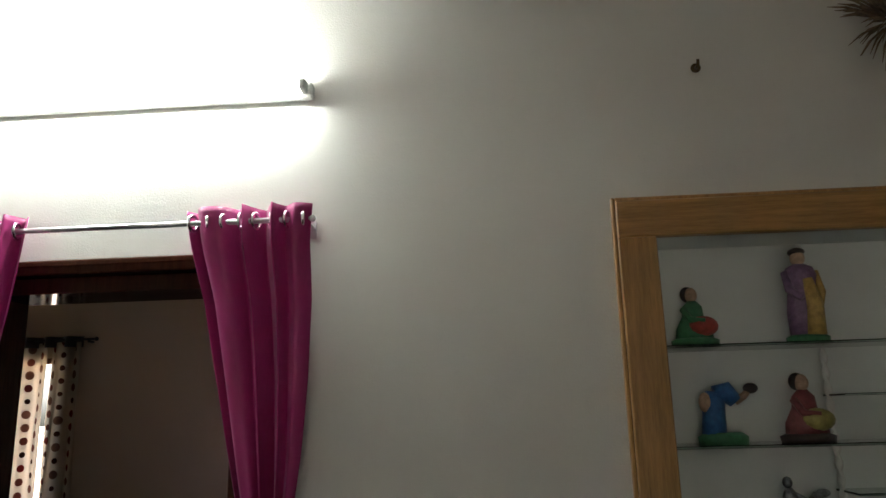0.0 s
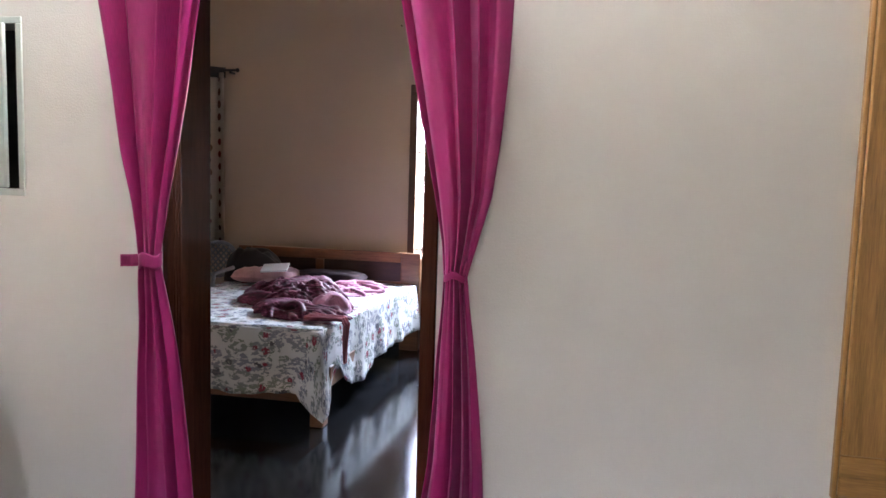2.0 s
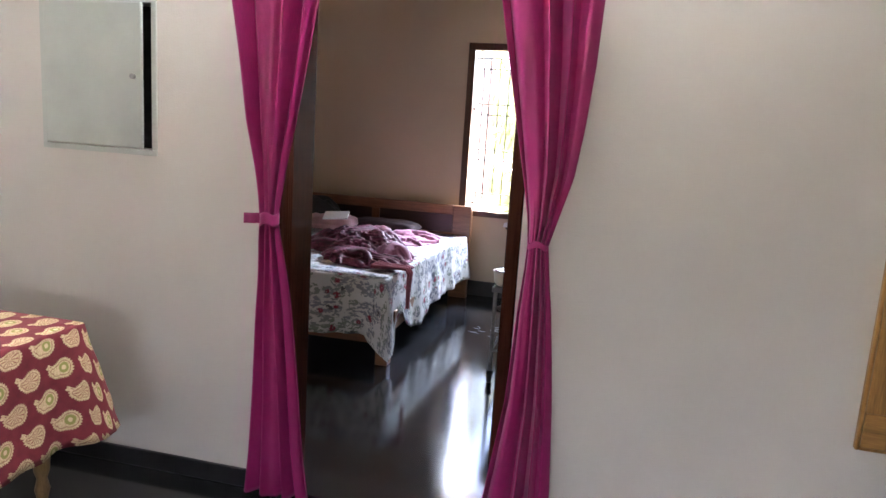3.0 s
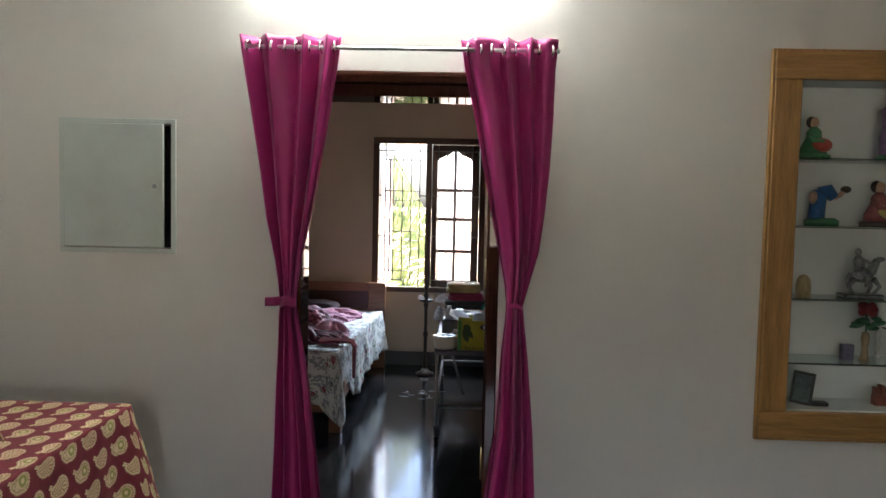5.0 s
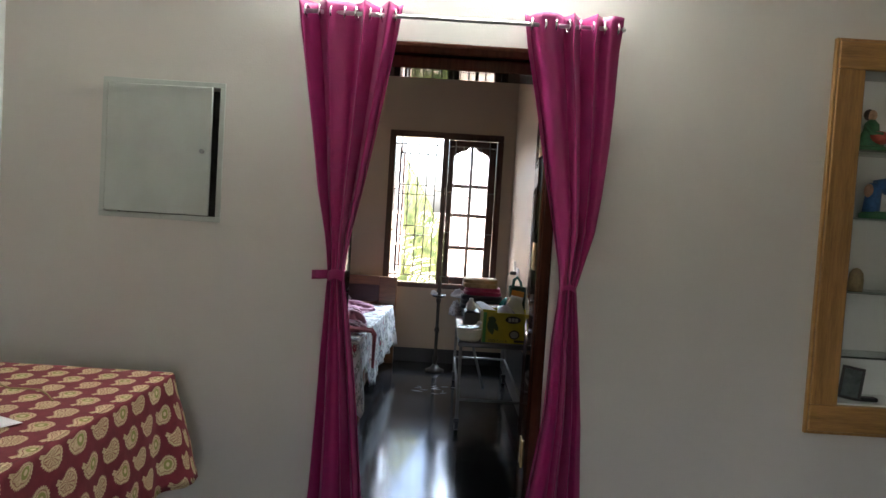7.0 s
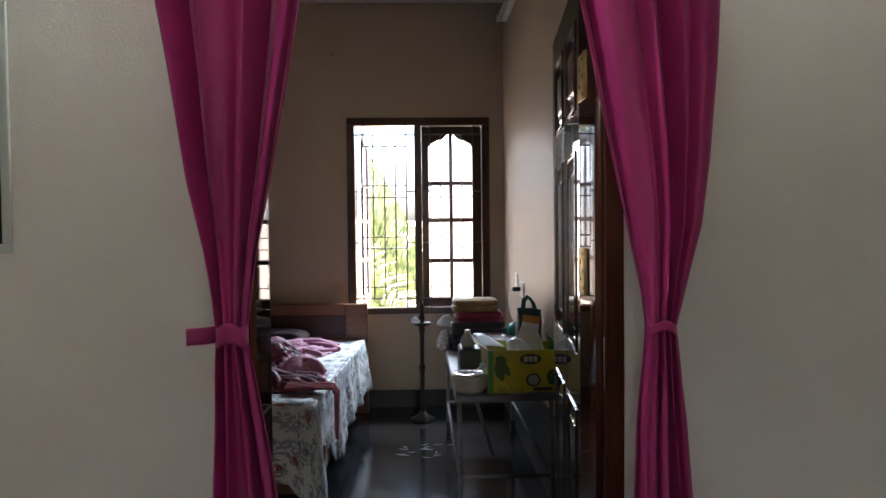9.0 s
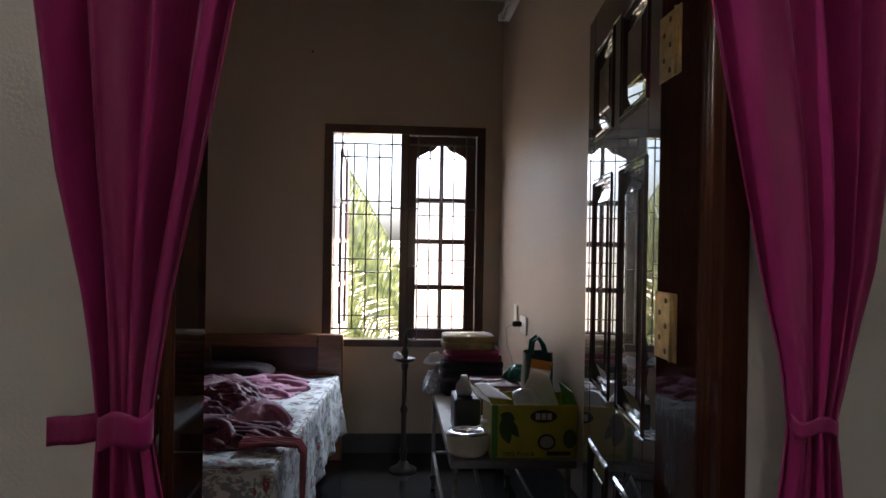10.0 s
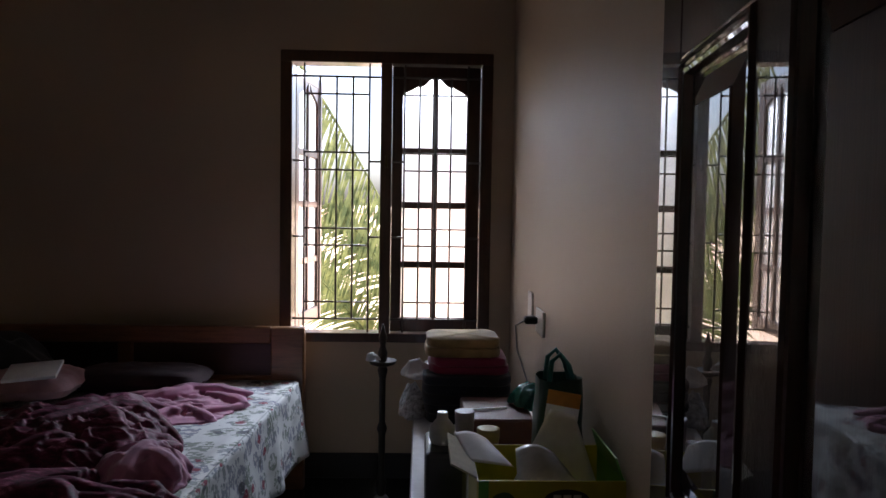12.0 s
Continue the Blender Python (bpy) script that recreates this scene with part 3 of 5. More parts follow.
def shutter(m, parent):
    """A glazed shutter .45 wide and 1.35 high in its own plane, two panes by four with arched tops, set at the pose m."""
    W, H, T = 0.448, 1.35, 0.03
    body = Mesh()
    body.box(0, 0.053, 0, T, 0, H, 0.003).box(W - 0.07, W, 0, T, 0, H, 0.003)
    body.box(0.053, W - 0.07, 0, T, 0, 0.072, 0.003).box(0.053, W - 0.07, 0, T, 1.30, H, 0.003)
    body.box(0.204, 0.234, 0.003, T - 0.003, 0.072, 1.30, 0.002)
    for z in (0.345, 0.65, 0.925):
        body.box(0.053, 0.204, 0.004, T - 0.004, z - 0.017, z + 0.017, 0.002).box(0.234, W - 0.07, 0.004, T - 0.004, z - 0.017, z + 0.017, 0.002)
    for a, b in ((0.053, 0.204), (W - 0.07, 0.234)):
        # ogee spandrel: low at the outer stile, cusping up to the middle bar
        steps = [(0, 1.205), (0.12, 1.222), (0.3, 1.235), (0.5, 1.252), (0.62, 1.25), (0.75, 1.262), (0.9, 1.285), (1, 1.30)]
        body.prism([(a + (b - a) * t, z) for t, z in steps] + [(a, 1.30)], 0.004, T - 0.004)
    s = part("shutter", body.place(m), WINDOW_WOOD, parent)
    for a, b in ((0.053, 0.204), (0.234, W - 0.07)):
        for z0, z1 in ((0.072, 0.328), (0.362, 0.633), (0.667, 0.908), (0.942, 1.30)):
            pane = part("pane", Mesh().box(a, b, 0.0135, 0.0165, z0, z1).place(m), GLASS, s)
            pane.visible_shadow = False
    return s


shutter(pose(0.043, ROOM_FAR + 0.058, 0.747), win)
shutter(pose(-0.450, ROOM_FAR + 0.102, 0.747, 0, 0, 81), win)
part("latch", Mesh().tube([(0.018, FY0 - 0.012, 1.62), (0.018, FY0, 1.62)], 0.008, 8).tube([(0.018, FY0 - 0.012, 1.64), (0.018, FY0 - 0.012, 1.58)], 0.006, 8), DARK_BRASS, win, "small dull brass latch")

win2 = empty("window_2", -2.67, ROOM_FAR, WIN2[2], "window of the bedroom behind a dotted curtain", "window", kind="structure")
part("window_frame", Mesh().box(WIN2[0], WIN2[1], FY0 + 0.01, FY1, WIN2[3] - 0.05, WIN2[3], 0.003).box(WIN2[0], WIN2[1], FY0 + 0.01, FY1, WIN2[2], WIN2[2] + 0.05, 0.003)
     .box(WIN2[0], WIN2[0] + 0.05, FY0 + 0.01, FY1, WIN2[2] + 0.05, WIN2[3] - 0.05, 0.003).box(WIN2[1] - 0.05, WIN2[1], FY0 + 0.01, FY1, WIN2[2] + 0.05, WIN2[3] - 0.05, 0.003)
     .box(-2.665, -2.615, FY0 + 0.01, FY1, WIN2[2] + 0.05, WIN2[3] - 0.05, 0.003), WINDOW_WOOD, win2)

# ---- outside the window ----
n = Nodes("garden ground")
ground_mat = n.set(n.ramp(n.noise(3, 6), [(0.3, (0.16, 0.13, 0.09)), (0.7, (0.30, 0.26, 0.19))]), 0.9)
structure("ground", Mesh().box(-400, 400, -400, 400, -0.62, -0.42), ground_mat, "bare sandy ground outside the house", "ground")
structure("wall_garden", Mesh().box(-7, 7, 7.6, 7.8, -0.42, 1.35, 0.01).box(-7, 7, 7.56, 7.84, 1.35, 1.43, 0.01), WALL_OUT, "pale plastered garden wall", "wall")

structure("sunshade", Mesh().box(-0.95, 0.95, ROOM_FAR + 0.231, ROOM_FAR + 0.68, 2.27, 2.34, 0.006), WALL_OUT, "pale plastered concrete sunshade over the window", "sunshade")


def frond(mesh, base, tip, sag, width, leaflets, seed, hang=None):
    """A coconut frond: an arching rib with drooping leaflets on both sides."""
    rnd = random.Random(seed)
    base, tip = Vector(base), Vector(tip)
    rib = [base.lerp(tip, t) + Vector((0, 0, sag * 4 * t * (1 - t))) for t in [k / 24 for k in range(25)]]
    mesh.tube(rib, [0.016 * (1 - 0.8 * k / 24) for k in range(25)], 6)
    for k in range(leaflets):
        t = 0.06 + 0.93 * k / leaflets
        f = t * 24
        i = min(int(f), 23)
        p = rib[i].lerp(rib[i + 1], f - i)
        along = (rib[i + 1] - rib[i]).normalized()
        side = along.cross(Vector((0, -1, 0.25))).normalized()
        length = width * (0.35 + 1.0 * math.sin(math.pi * min(1, t * 0.9 + 0.1)) ** 0.8) * rnd.uniform(0.7, 1.15)
        for s in (1, -1):
            way = (side * s + along * rnd.uniform(0.55, 0.8)).normalized()
            if hang:
                way = (Vector(hang) + side * s * 0.14 + along * rnd.uniform(-0.14, 0.14)).normalized()
            prev = None
            for j in range(6):
                q = j / 5
                c = p + way * length * q + Vector((0, rnd.uniform(-0.004, 0.004), -0.35 * length * q * q))
                half = along * (0.012 * (1 - q ** 2) + 0.001)
                pair = (mesh.bm.verts.new(c - half), mesh.bm.verts.new(c + half))
                if prev:
                    face = mesh.bm.faces.new((prev[0], prev[1], pair[1], pair[0]))
                    face.smooth = True
                prev = pair


palm = empty("coconut_palm", 0.9, 6.3, -0.42, "coconut palm with green drooping fronds outside the window", "palm tree")
m = Mesh()
m.tube([(1.75 - 0.1 * math.sin(k * 0.5), 6.5, -0.42 + k * 0.28) for k in range(13)], [0.16 - 0.006 * k + 0.008 * (k % 2) for k in range(13)], 12)
part("trunk", m, varnished("palm trunk bark", (0.22, 0.18, 0.13), (1, 1, 6), 0.9), palm, "grey ringed trunk")
for k, (base, tip, sag, width) in enumerate((((-0.84, 5.6, 2.62), (0.10, 5.55, 1.06), 0.05, 0.78), ((0.45, 6.0, -0.1), (-0.55, 5.9, 1.45), 0.14, 0.34), ((0.1, 6.4, -0.3), (-0.95, 6.3, 1.0), 0.12, 0.36),
                                            ((1.65, 6.5, 2.9), (0.9, 5.6, 3.2), 0.3, 0.45), ((1.7, 6.5, 2.9), (2.1, 5.4, 2.4), 0.4, 0.45), ((1.7, 6.5, 2.9), (2.8, 6.0, 2.2), 0.4, 0.45), ((1.7, 6.5, 2.9), (1.9, 8.0, 2.6), 0.5, 0.45))):
    m = Mesh()
    frond(m, base, tip, sag, width, 40 if k == 0 else 76, k, (-0.30, 0.0, -0.95) if k == 0 else None)
    part("frond", m, LEAF, palm)

# ---- hall: tube light, curtain rod and curtains ----
lamp = empty("tube_light", 0.05, -0.05, 2.62, "white fluorescent tube light, lit, above the doorway", "tube light")
part("batten", Mesh().box(-0.60, 0.70, -0.04, 0, 2.60, 2.65, 0.006), WHITE_PLASTIC, lamp)
for x in (-0.585, 0.665):
    part("lamp_holder", Mesh().box(x, x + 0.022, -0.085, -0.04, 2.605, 2.645, 0.005), WHITE_PLASTIC, lamp)
part("starter", Mesh().tube([(0.45, -0.04, 2.615), (0.45, -0.065, 2.615)], 0.011, 10), WHITE_PLASTIC, lamp)
part("tube", Mesh().tube([(-0.563, -0.068, 2.625), (0.665, -0.068, 2.625)], 0.013, 12), TUBE_GLOW, lamp, "glowing glass tube")

ROD_Z, ROD_Y = 2.175, -0.09
rod = empty("curtain_rod", 0.06, ROD_Y, ROD_Z, "thin steel curtain rod above the doorway", "curtain rod")
part("pole", Mesh().tube([(-0.588, ROD_Y, ROD_Z), (0.718, ROD_Y, ROD_Z)], 0.0085, 12), STEEL, rod)
for x in (-0.590, 0.720):
    part("finial", Mesh().ball(x, ROD_Y, ROD_Z, 0.010, 0.011, 0.011), STEEL, rod)
for x in (-0.57, 0.70):
    part("bracket", Mesh().box(x - 0.006, x + 0.006, ROD_Y, -0.004, ROD_Z - 0.012, ROD_Z - 0.006).box(x - 0.012, x + 0.012, -0.006, 0, ROD_Z - 0.04, ROD_Z + 0.015, 0.002), STEEL, rod)


def lerp_table(rows, z):
    """Smoothly reads the row values at height z; rows go downward."""
    for (za, *a), (zb, *b) in zip(rows, rows[1:]):
        if z >= zb:
            t = max(0.0, min(1.0, (za - z) / (za - zb)))
            return [p + (q - p) * t for p, q in zip(a, b)]
    return list(rows[-1][1:])


def curtain(rows, phase, tab, tie, hang, label):
    """An eyelet curtain gathered by a tie. rows: z, the two edges, pleat depth; hang: how it hangs toward the wall below the rod."""
    thing_ = empty("curtain", (rows[0][1] + rows[0][2]) / 2, -0.09, 0.03, label, "curtain", "pair of doorway curtains")
    top, bottom = rows[0][0], rows[-1][0]
    PLEATS = 3.9
    tie_z = 1.11

    def at(u, v):
        z = top + (bottom - top) * v
        a, b, depth = lerp_table(rows, z)
        pinch = math.exp(-((z - tie_z) / 0.15) ** 2)
        # broad rounded folds of uneven width with narrow valleys between them, wandering a little on the way down
        w = u + 0.060 * math.sin(2 * math.pi * u + phase) + 0.030 * math.sin(6 * math.pi * u + 2 * phase) + 0.030 * noise.noise((u * 2, z * 1.2, phase))
        turn_ = math.pi * PLEATS * w + phase
        ridge = math.sqrt(math.sin(turn_) ** 2 + 0.003)
        x = a + (b - a) * (u + 0.022 * math.sin(2 * turn_) * (1 - pinch) * math.sin(math.pi * u))
        y = hang + 0.022 * (2 * u - 1) ** 4 * (1 - pinch) + (ROD_Y - hang) * max(0.0, min(1.0, (z - 1.95) / 0.2)) + depth * (1.08 - 1.95 * ridge) * (0.78 + 0.40 * math.sin(3.3 * w * math.pi + phase)) + 0.006 * math.sin(11 * u + 3.1 * z + phase) * (1 - pinch)
        y += 0.009 * noise.noise((u * 5, z * 3.0, phase)) - 0.012 * pinch * math.sin(math.pi * u)
        # small drag creases that run into the tie
        near = math.exp(-((z - tie_z) / 0.24) ** 2)
        y += 0.004 * near * noise.noise((u * 16, (z - tie_z) * 5, phase + 3))
        if v > 0.985:
            z += 0.006 * math.sin(2 * turn_)
        return x, y, z

    part("fabric", Mesh().surface(at, 150, 110, uv=lambda u, v: (u * 1.1, v * 2.2)), CURTAIN, thing_, solid=0.0025)
    a, b, _ = lerp_table(rows, ROD_Z)
    for k in range(8):
        x = a + (b - a) * (k + 0.5) / 8
        ring = [(x + 0.004 * math.cos(q) * (-1) ** k, ROD_Y + 0.024 * math.cos(q), ROD_Z + 0.024 * math.sin(q)) for q in [2 * math.pi * j / 16 for j in range(17)]]
        part("eyelet", Mesh().tube(ring, 0.0055, 6), CHROME, thing_, "chrome eyelet ring")
    a, b, _ = lerp_table(rows, tie_z)
    cx, half = (a + b) / 2, (b - a) / 2 + (0.002 if tab else -0.003)

    def band(u, v):
        q = 2 * math.pi * u
        return cx + half * math.cos(q), hang - 0.006 + (0.034 if tab else 0.026) * math.sin(q), tie_z - tie / 2 + tie * v + 0.006 * math.sin(3 * q)

    part("tieback", Mesh().surface(band, 40, 5, uv=lambda u, v: (u * 0.5, v * 0.06), close=True), CURTAIN, thing_, "sewn magenta tie band", solid=0.003)
    if tab:
        def flap(u, v):
            return cx - half + 0.01 - 0.075 * u, -0.075 - 0.02 * u + 0.004 * math.sin(9 * u), tie_z - 0.020 + 0.038 * v - 0.004 * u
        part("tie_end", Mesh().surface(flap, 10, 4, uv=lambda u, v: (u * 0.1, v * 0.06)), CURTAIN, thing_, solid=0.003)
    return thing_


curtain([(2.222, -0.600, -0.178, 0.048), (2.10, -0.582, -0.194, 0.048), (1.92, -0.554, -0.224, 0.044), (1.68, -0.516, -0.264, 0.040), (1.45, -0.482, -0.306, 0.034), (1.29, -0.448, -0.340, 0.026),
         (1.20, -0.434, -0.352, 0.020), (1.11, -0.424, -0.362, 0.016), (1.02, -0.430, -0.348, 0.020), (0.78, -0.441, -0.310, 0.030), (0.54, -0.447, -0.280, 0.036), (0.20, -0.460, -0.242, 0.040), (0.035, -0.474, -0.215, 0.040)],
        0.6, True, 0.044, -0.078, "magenta satin eyelet curtain tied back at the doorway")
curtain([(2.222, 0.318, 0.720, 0.048), (2.10, 0.338, 0.711, 0.048), (1.92, 0.381, 0.712, 0.038), (1.70, 0.425, 0.704, 0.034), (1.50, 0.466, 0.688, 0.030), (1.34, 0.500, 0.668, 0.026), (1.20, 0.528, 0.630, 0.020), (1.11, 0.537, 0.606, 0.016),
         (1.03, 0.533, 0.615, 0.020), (0.88, 0.520, 0.634, 0.028), (0.70, 0.512, 0.652, 0.032), (0.54, 0.502, 0.666, 0.036), (0.24, 0.460, 0.684, 0.040), (0.035, 0.430, 0.690, 0.040)],
        2.2, False, 0.022, -0.060, "magenta satin eyelet curtain gathered low at the doorway")

# ---- hall: meter cupboard in the wall ----
cup = empty("meter_cupboard", -1.16, 0, 1.29, "grey-green metal meter cupboard, door slightly ajar", "cupboard")
fx0, fx1, fz0, fz1 = -1.423, -0.908, 1.292, 1.877
part("rim", Mesh().box(fx0, fx1, -0.008, 0.0, fz1 - 0.022, fz1, 0.002).box(fx0, fx1, -0.008, 0.0, fz0, fz0 + 0.022, 0.002).box(fx0, fx0 + 0.022, -0.008, 0.0, fz0 + 0.022, fz1 - 0.022, 0.002).box(fx1 - 0.022, fx1, -0.008, 0.0, fz0 + 0.022, fz1 - 0.022, 0.002), ENAMEL, cup)
part("liner", Mesh().box(CUP[0] + 0.002, CUP[1] - 0.002, 0.112, 0.118, CUP[2] + 0.002, CUP[3] - 0.002), BLACK_PLASTIC, cup, "dark inside of the cupboard")
part("door", Mesh().box(0, 0.445, -0.004, 0.012, 0, 0.535, 0.003).place(pose(-1.397, -0.012, 1.318, 0, 0, -2.6)), ENAMEL, cup)
part("knob", Mesh().tube([(-0.985, -0.035, 1.585), (-0.985, -0.048, 1.585)], 0.010, 12), GREY_PLASTIC, cup)

# ---- hall: showcase in the wall niche ----
case = empty("showcase", 2.25, 0, 0.56, "wall showcase with a broad varnished pine frame", "showcase")
X0, X1, Z0, Z1, B = 1.636, 2.87, 0.562, 2.205, 0.115
part("frame_side", Mesh().box(X0, X0 + B, -0.03, 0.0, Z0 + B, Z1 - B, 0.004), PINE, case)
part("frame_side", Mesh().box(X1 - B, X1, -0.03, 0.0, Z0 + B, Z1 - B, 0.004), PINE, case)
part("frame_top", Mesh().box(X0, X1, -0.031, 0.0, Z1 - B, Z1, 0.004), PINE_FLAT, case)
part("frame_bottom", Mesh().box(X0, X1, -0.031, 0.0, Z0, Z0 + B, 0.004), PINE_FLAT, case)
part("edge_bead", Mesh().box(X0 - 0.012, X0, -0.022, 0.0, Z0 - 0.012, Z1 + 0.012, 0.003).box(X0, X1, -0.022, 0, Z1, Z1 + 0.012, 0.003).box(X0, X1, -0.022, 0, Z0 - 0.012, Z0, 0.003), PINE, case)
WHITE_LINING = painted("showcase lining", (0.80, 0.84, 0.82), 0.35)
ny0, ny1 = 0.001, 0.214
NX0, NX1, NZ0, NZ1 = NICHE[0] + 0.001, NICHE[1] - 0.001, NICHE[2] + 0.001, NICHE[3] - 0.001
part("back_lining", Mesh().box(NX0, NX1, ny1 - 0.006, ny1, NZ0, NZ1), WHITE_LINING, case, "glossy pale back lining")
for x in (NX0, NX1 - 0.007):
    part("side_lining", Mesh().box(x, x + 0.007, ny0, ny1 - 0.006, NZ0, NZ1), WHITE_LINING, case)
for z in (NZ0, NZ1 - 0.007):
    part("shelf_lining", Mesh().box(NX0 + 0.007, NX1 - 0.007, ny0, ny1 - 0.006, z, z + 0.007), WHITE_LINING, case)
SHELVES = (1.767, 1.478, 1.163, 0.884)
for z in SHELVES:
    part("shelf", Mesh().box(NICHE[0] + 0.010, 2.48, 0.012, ny1 - 0.008, z - 0.008, z, 0.001), SHELF_GLASS, case, "green-tinted glass shelf")
for z in (1.615, 1.335, 1.02):
    part("shelf", Mesh().box(2.27, NICHE[1] - 0.010, 0.06, ny1 - 0.008, z - 0.006, z, 0.001), SHELF_GLASS, case, "short green-tinted glass shelf")
for x, z0, z1 in ((2.245, 1.767, 2.09), (2.275, 1.478, 1.755), (2.275, 1.163, 1.466), (2.24, 0.884, 1.150), (1.772, 1.478, 1.755), (1.772, 1.163, 1.466), (1.772, 0.884, 1.150)):
    m = Mesh()
    def twist(u, v, x=x, z0=z0, z1=z1):
        q = 2 * math.pi * u
        r = 0.009 * (1 + 0.35 * math.cos(2 * q + v * (z1 - z0) * 130))
        return x + r * math.cos(q), 0.175 + r * math.sin(q), z0 + (z1 - z0) * v
    m.surface(twist, 12, 60, close=True)
    part("twisted_post", m, WHITE_PLASTIC, case, "white twisted post")


# figurines: plain shapes in the colours seen
def tint(name, c):
    return plain(name, c, 0.4, wear=0.25, scale=60)


C_GREEN, C_RED, C_SKIN, C_HAIR = tint("painted green", (0.05, 0.20, 0.09)), tint("painted red", (0.42, 0.07, 0.05)), tint("painted tan", (0.50, 0.33, 0.22)), tint("painted dark brown", (0.05, 0.035, 0.03))
C_YELLOW, C_PURPLE, C_BLUE, C_OLIVE = tint("painted ochre", (0.50, 0.33, 0.10)), tint("painted mauve", (0.22, 0.13, 0.24)), tint("painted blue", (0.03, 0.12, 0.32)), tint("painted olive", (0.36, 0.32, 0.10))
SILVER = plain("tarnished silver", (0.30, 0.31, 0.32), 0.3, 1.0, wear=0.4, scale=90)


def seated(x, z, h, cloth, lap, base, label, lean=0.0):
    m = Mesh()
    r = h * 0.33
    m.lathe(x, 0.10, [(r * 1.15, z), (r * 1.2, z + 0.018), (r * 0.9, z + 0.026)], 16, 2, 0.75)
    m.lathe(x, 0.10, [(r * 0.95, z + 0.02), (r * 0.9, z + h * 0.28), (r * 0.55, z + h * 0.5), (r * 0.50, z + h * 0.66), (r * 0.22, z + h * 0.76)], 14, 0, 0.75)
    m.ball(x + r * 0.35, 0.075, z + h * 0.32, r * 0.75, r * 0.6, h * 0.17, 1)
    m.ball(x - lean, 0.10, z + h * 0.86, h * 0.105, h * 0.10, h * 0.13, 3)
    m.ball(x - lean - 0.008, 0.112, z + h * 0.88, h * 0.12, h * 0.10, h * 0.135, 4)
    m.tube([(x - r * 0.5, 0.09, z + h * 0.62), (x - r * 0.3, 0.06, z + h * 0.42), (x + r * 0.35, 0.045, z + h * 0.40)], [h * 0.06, h * 0.055, h * 0.04], 8, 0)
    return thing("figurine", m, [cloth, lap, base, C_SKIN, C_HAIR], label, "figurine", "painted figurines on the showcase shelves")


seated(1.868, 1.767, 0.185, C_GREEN, C_RED, C_GREEN, "small seated figurine in green and red paint")
seated(2.165, 1.478, 0.20, tint("painted maroon", (0.22, 0.06, 0.06)), C_OLIVE, C_HAIR, "small seated figurine in maroon and olive paint")
m = Mesh()
m.lathe(2.205, 0.10, [(0.062, 1.767), (0.064, 1.785), (0.05, 1.792)], 16, 2, 0.7)
m.lathe(2.205, 0.10, [(0.05, 1.785), (0.052, 1.86), (0.042, 1.93), (0.050, 1.975), (0.040, 2.0), (0.016, 2.012)], 16, 0, 0.72)
m.tube([(2.218, 0.068, 1.79), (2.222, 0.062, 1.88), (2.212, 0.066, 1.96)], [0.028, 0.024, 0.014], 10, 1)
m.ball(2.205, 0.10, 2.03, 0.022, 0.022, 0.027, 3).ball(2.205, 0.104, 2.05, 0.026, 0.024, 0.014, 4)
m.tube([(2.162, 0.10, 1.985), (2.158, 0.08, 1.93), (2.19, 0.06, 1.90)], [0.014, 0.012, 0.010], 8, 0)
m.tube([(2.248, 0.10, 1.985), (2.258, 0.085, 1.92), (2.24, 0.07, 1.87)], [0.014, 0.012, 0.010], 8, 1)
thing("figurine", m, [C_PURPLE, C_YELLOW, C_GREEN, C_SKIN, C_HAIR], "tall standing figurine in mauve and ochre paint", "figurine", "painted figurines on the showcase shelves")
m = Mesh()
m.lathe(1.92, 0.10, [(0.072, 1.478), (0.074, 1.50), (0.055, 1.512)], 16, 2, 0.7)
m.tube([(1.895, 0.10, 1.50), (1.90, 0.10, 1.57), (1.91, 0.10, 1.63)], [0.036, 0.033, 0.028], 12, 0)
m.tube([(1.91, 0.10, 1.62), (1.94, 0.095, 1.63), (1.965, 0.09, 1.60)], [0.03, 0.032, 0.022], 12, 0)
m.tube([(1.962, 0.09, 1.60), (1.985, 0.08, 1.615), (2.0, 0.08, 1.63)], [0.012, 0.011, 0.009], 8, 3)
m.ball(2.008, 0.08, 1.638, 0.022, 0.02, 0.016, 4).ball(1.875, 0.09, 1.60, 0.020, 0.018, 0.030, 3)
thing("figurine", m, [C_BLUE, C_YELLOW, C_GREEN, C_SKIN, C_HAIR], "stooping figurine in blue paint on a green base", "figurine", "painted figurines on the showcase shelves")
m = Mesh().lathe(1.852, 0.09, [(0.030, 1.163), (0.031, 1.21), (0.027, 1.24), (0.016, 1.256), (0.003, 1.262)], 16, 0)
thing("domed_jar", m, tint("dull ochre clay", (0.34, 0.26, 0.14)), "small domed ochre jar on a glass shelf", "jar")
m = Mesh()
m.box(2.02, 2.19, 0.06, 0.14, 1.163, 1.182, 0.004, slot=1)
m.ball(2.11, 0.10, 1.262, 0.050, 0.026, 0.030)
m.tube([(2.145, 0.10, 1.275), (2.165, 0.10, 1.315), (2.172, 0.10, 1.335)], [0.022, 0.016, 0.014], 10).ball(2.185, 0.10, 1.335, 0.022, 0.011, 0.012)
for dx, dy, kick in ((0.035, 0.014, 0.015), (0.042, -0.014, 0.03), (-0.035, 0.014, -0.012), (-0.04, -0.014, -0.02)):
    m.tube([(2.11 + dx, 0.10 + dy, 1.25), (2.11 + dx + kick, 0.10 + dy, 1.215), (2.11 + dx, 0.10 + dy, 1.18)], [0.013, 0.008, 0.007], 8)
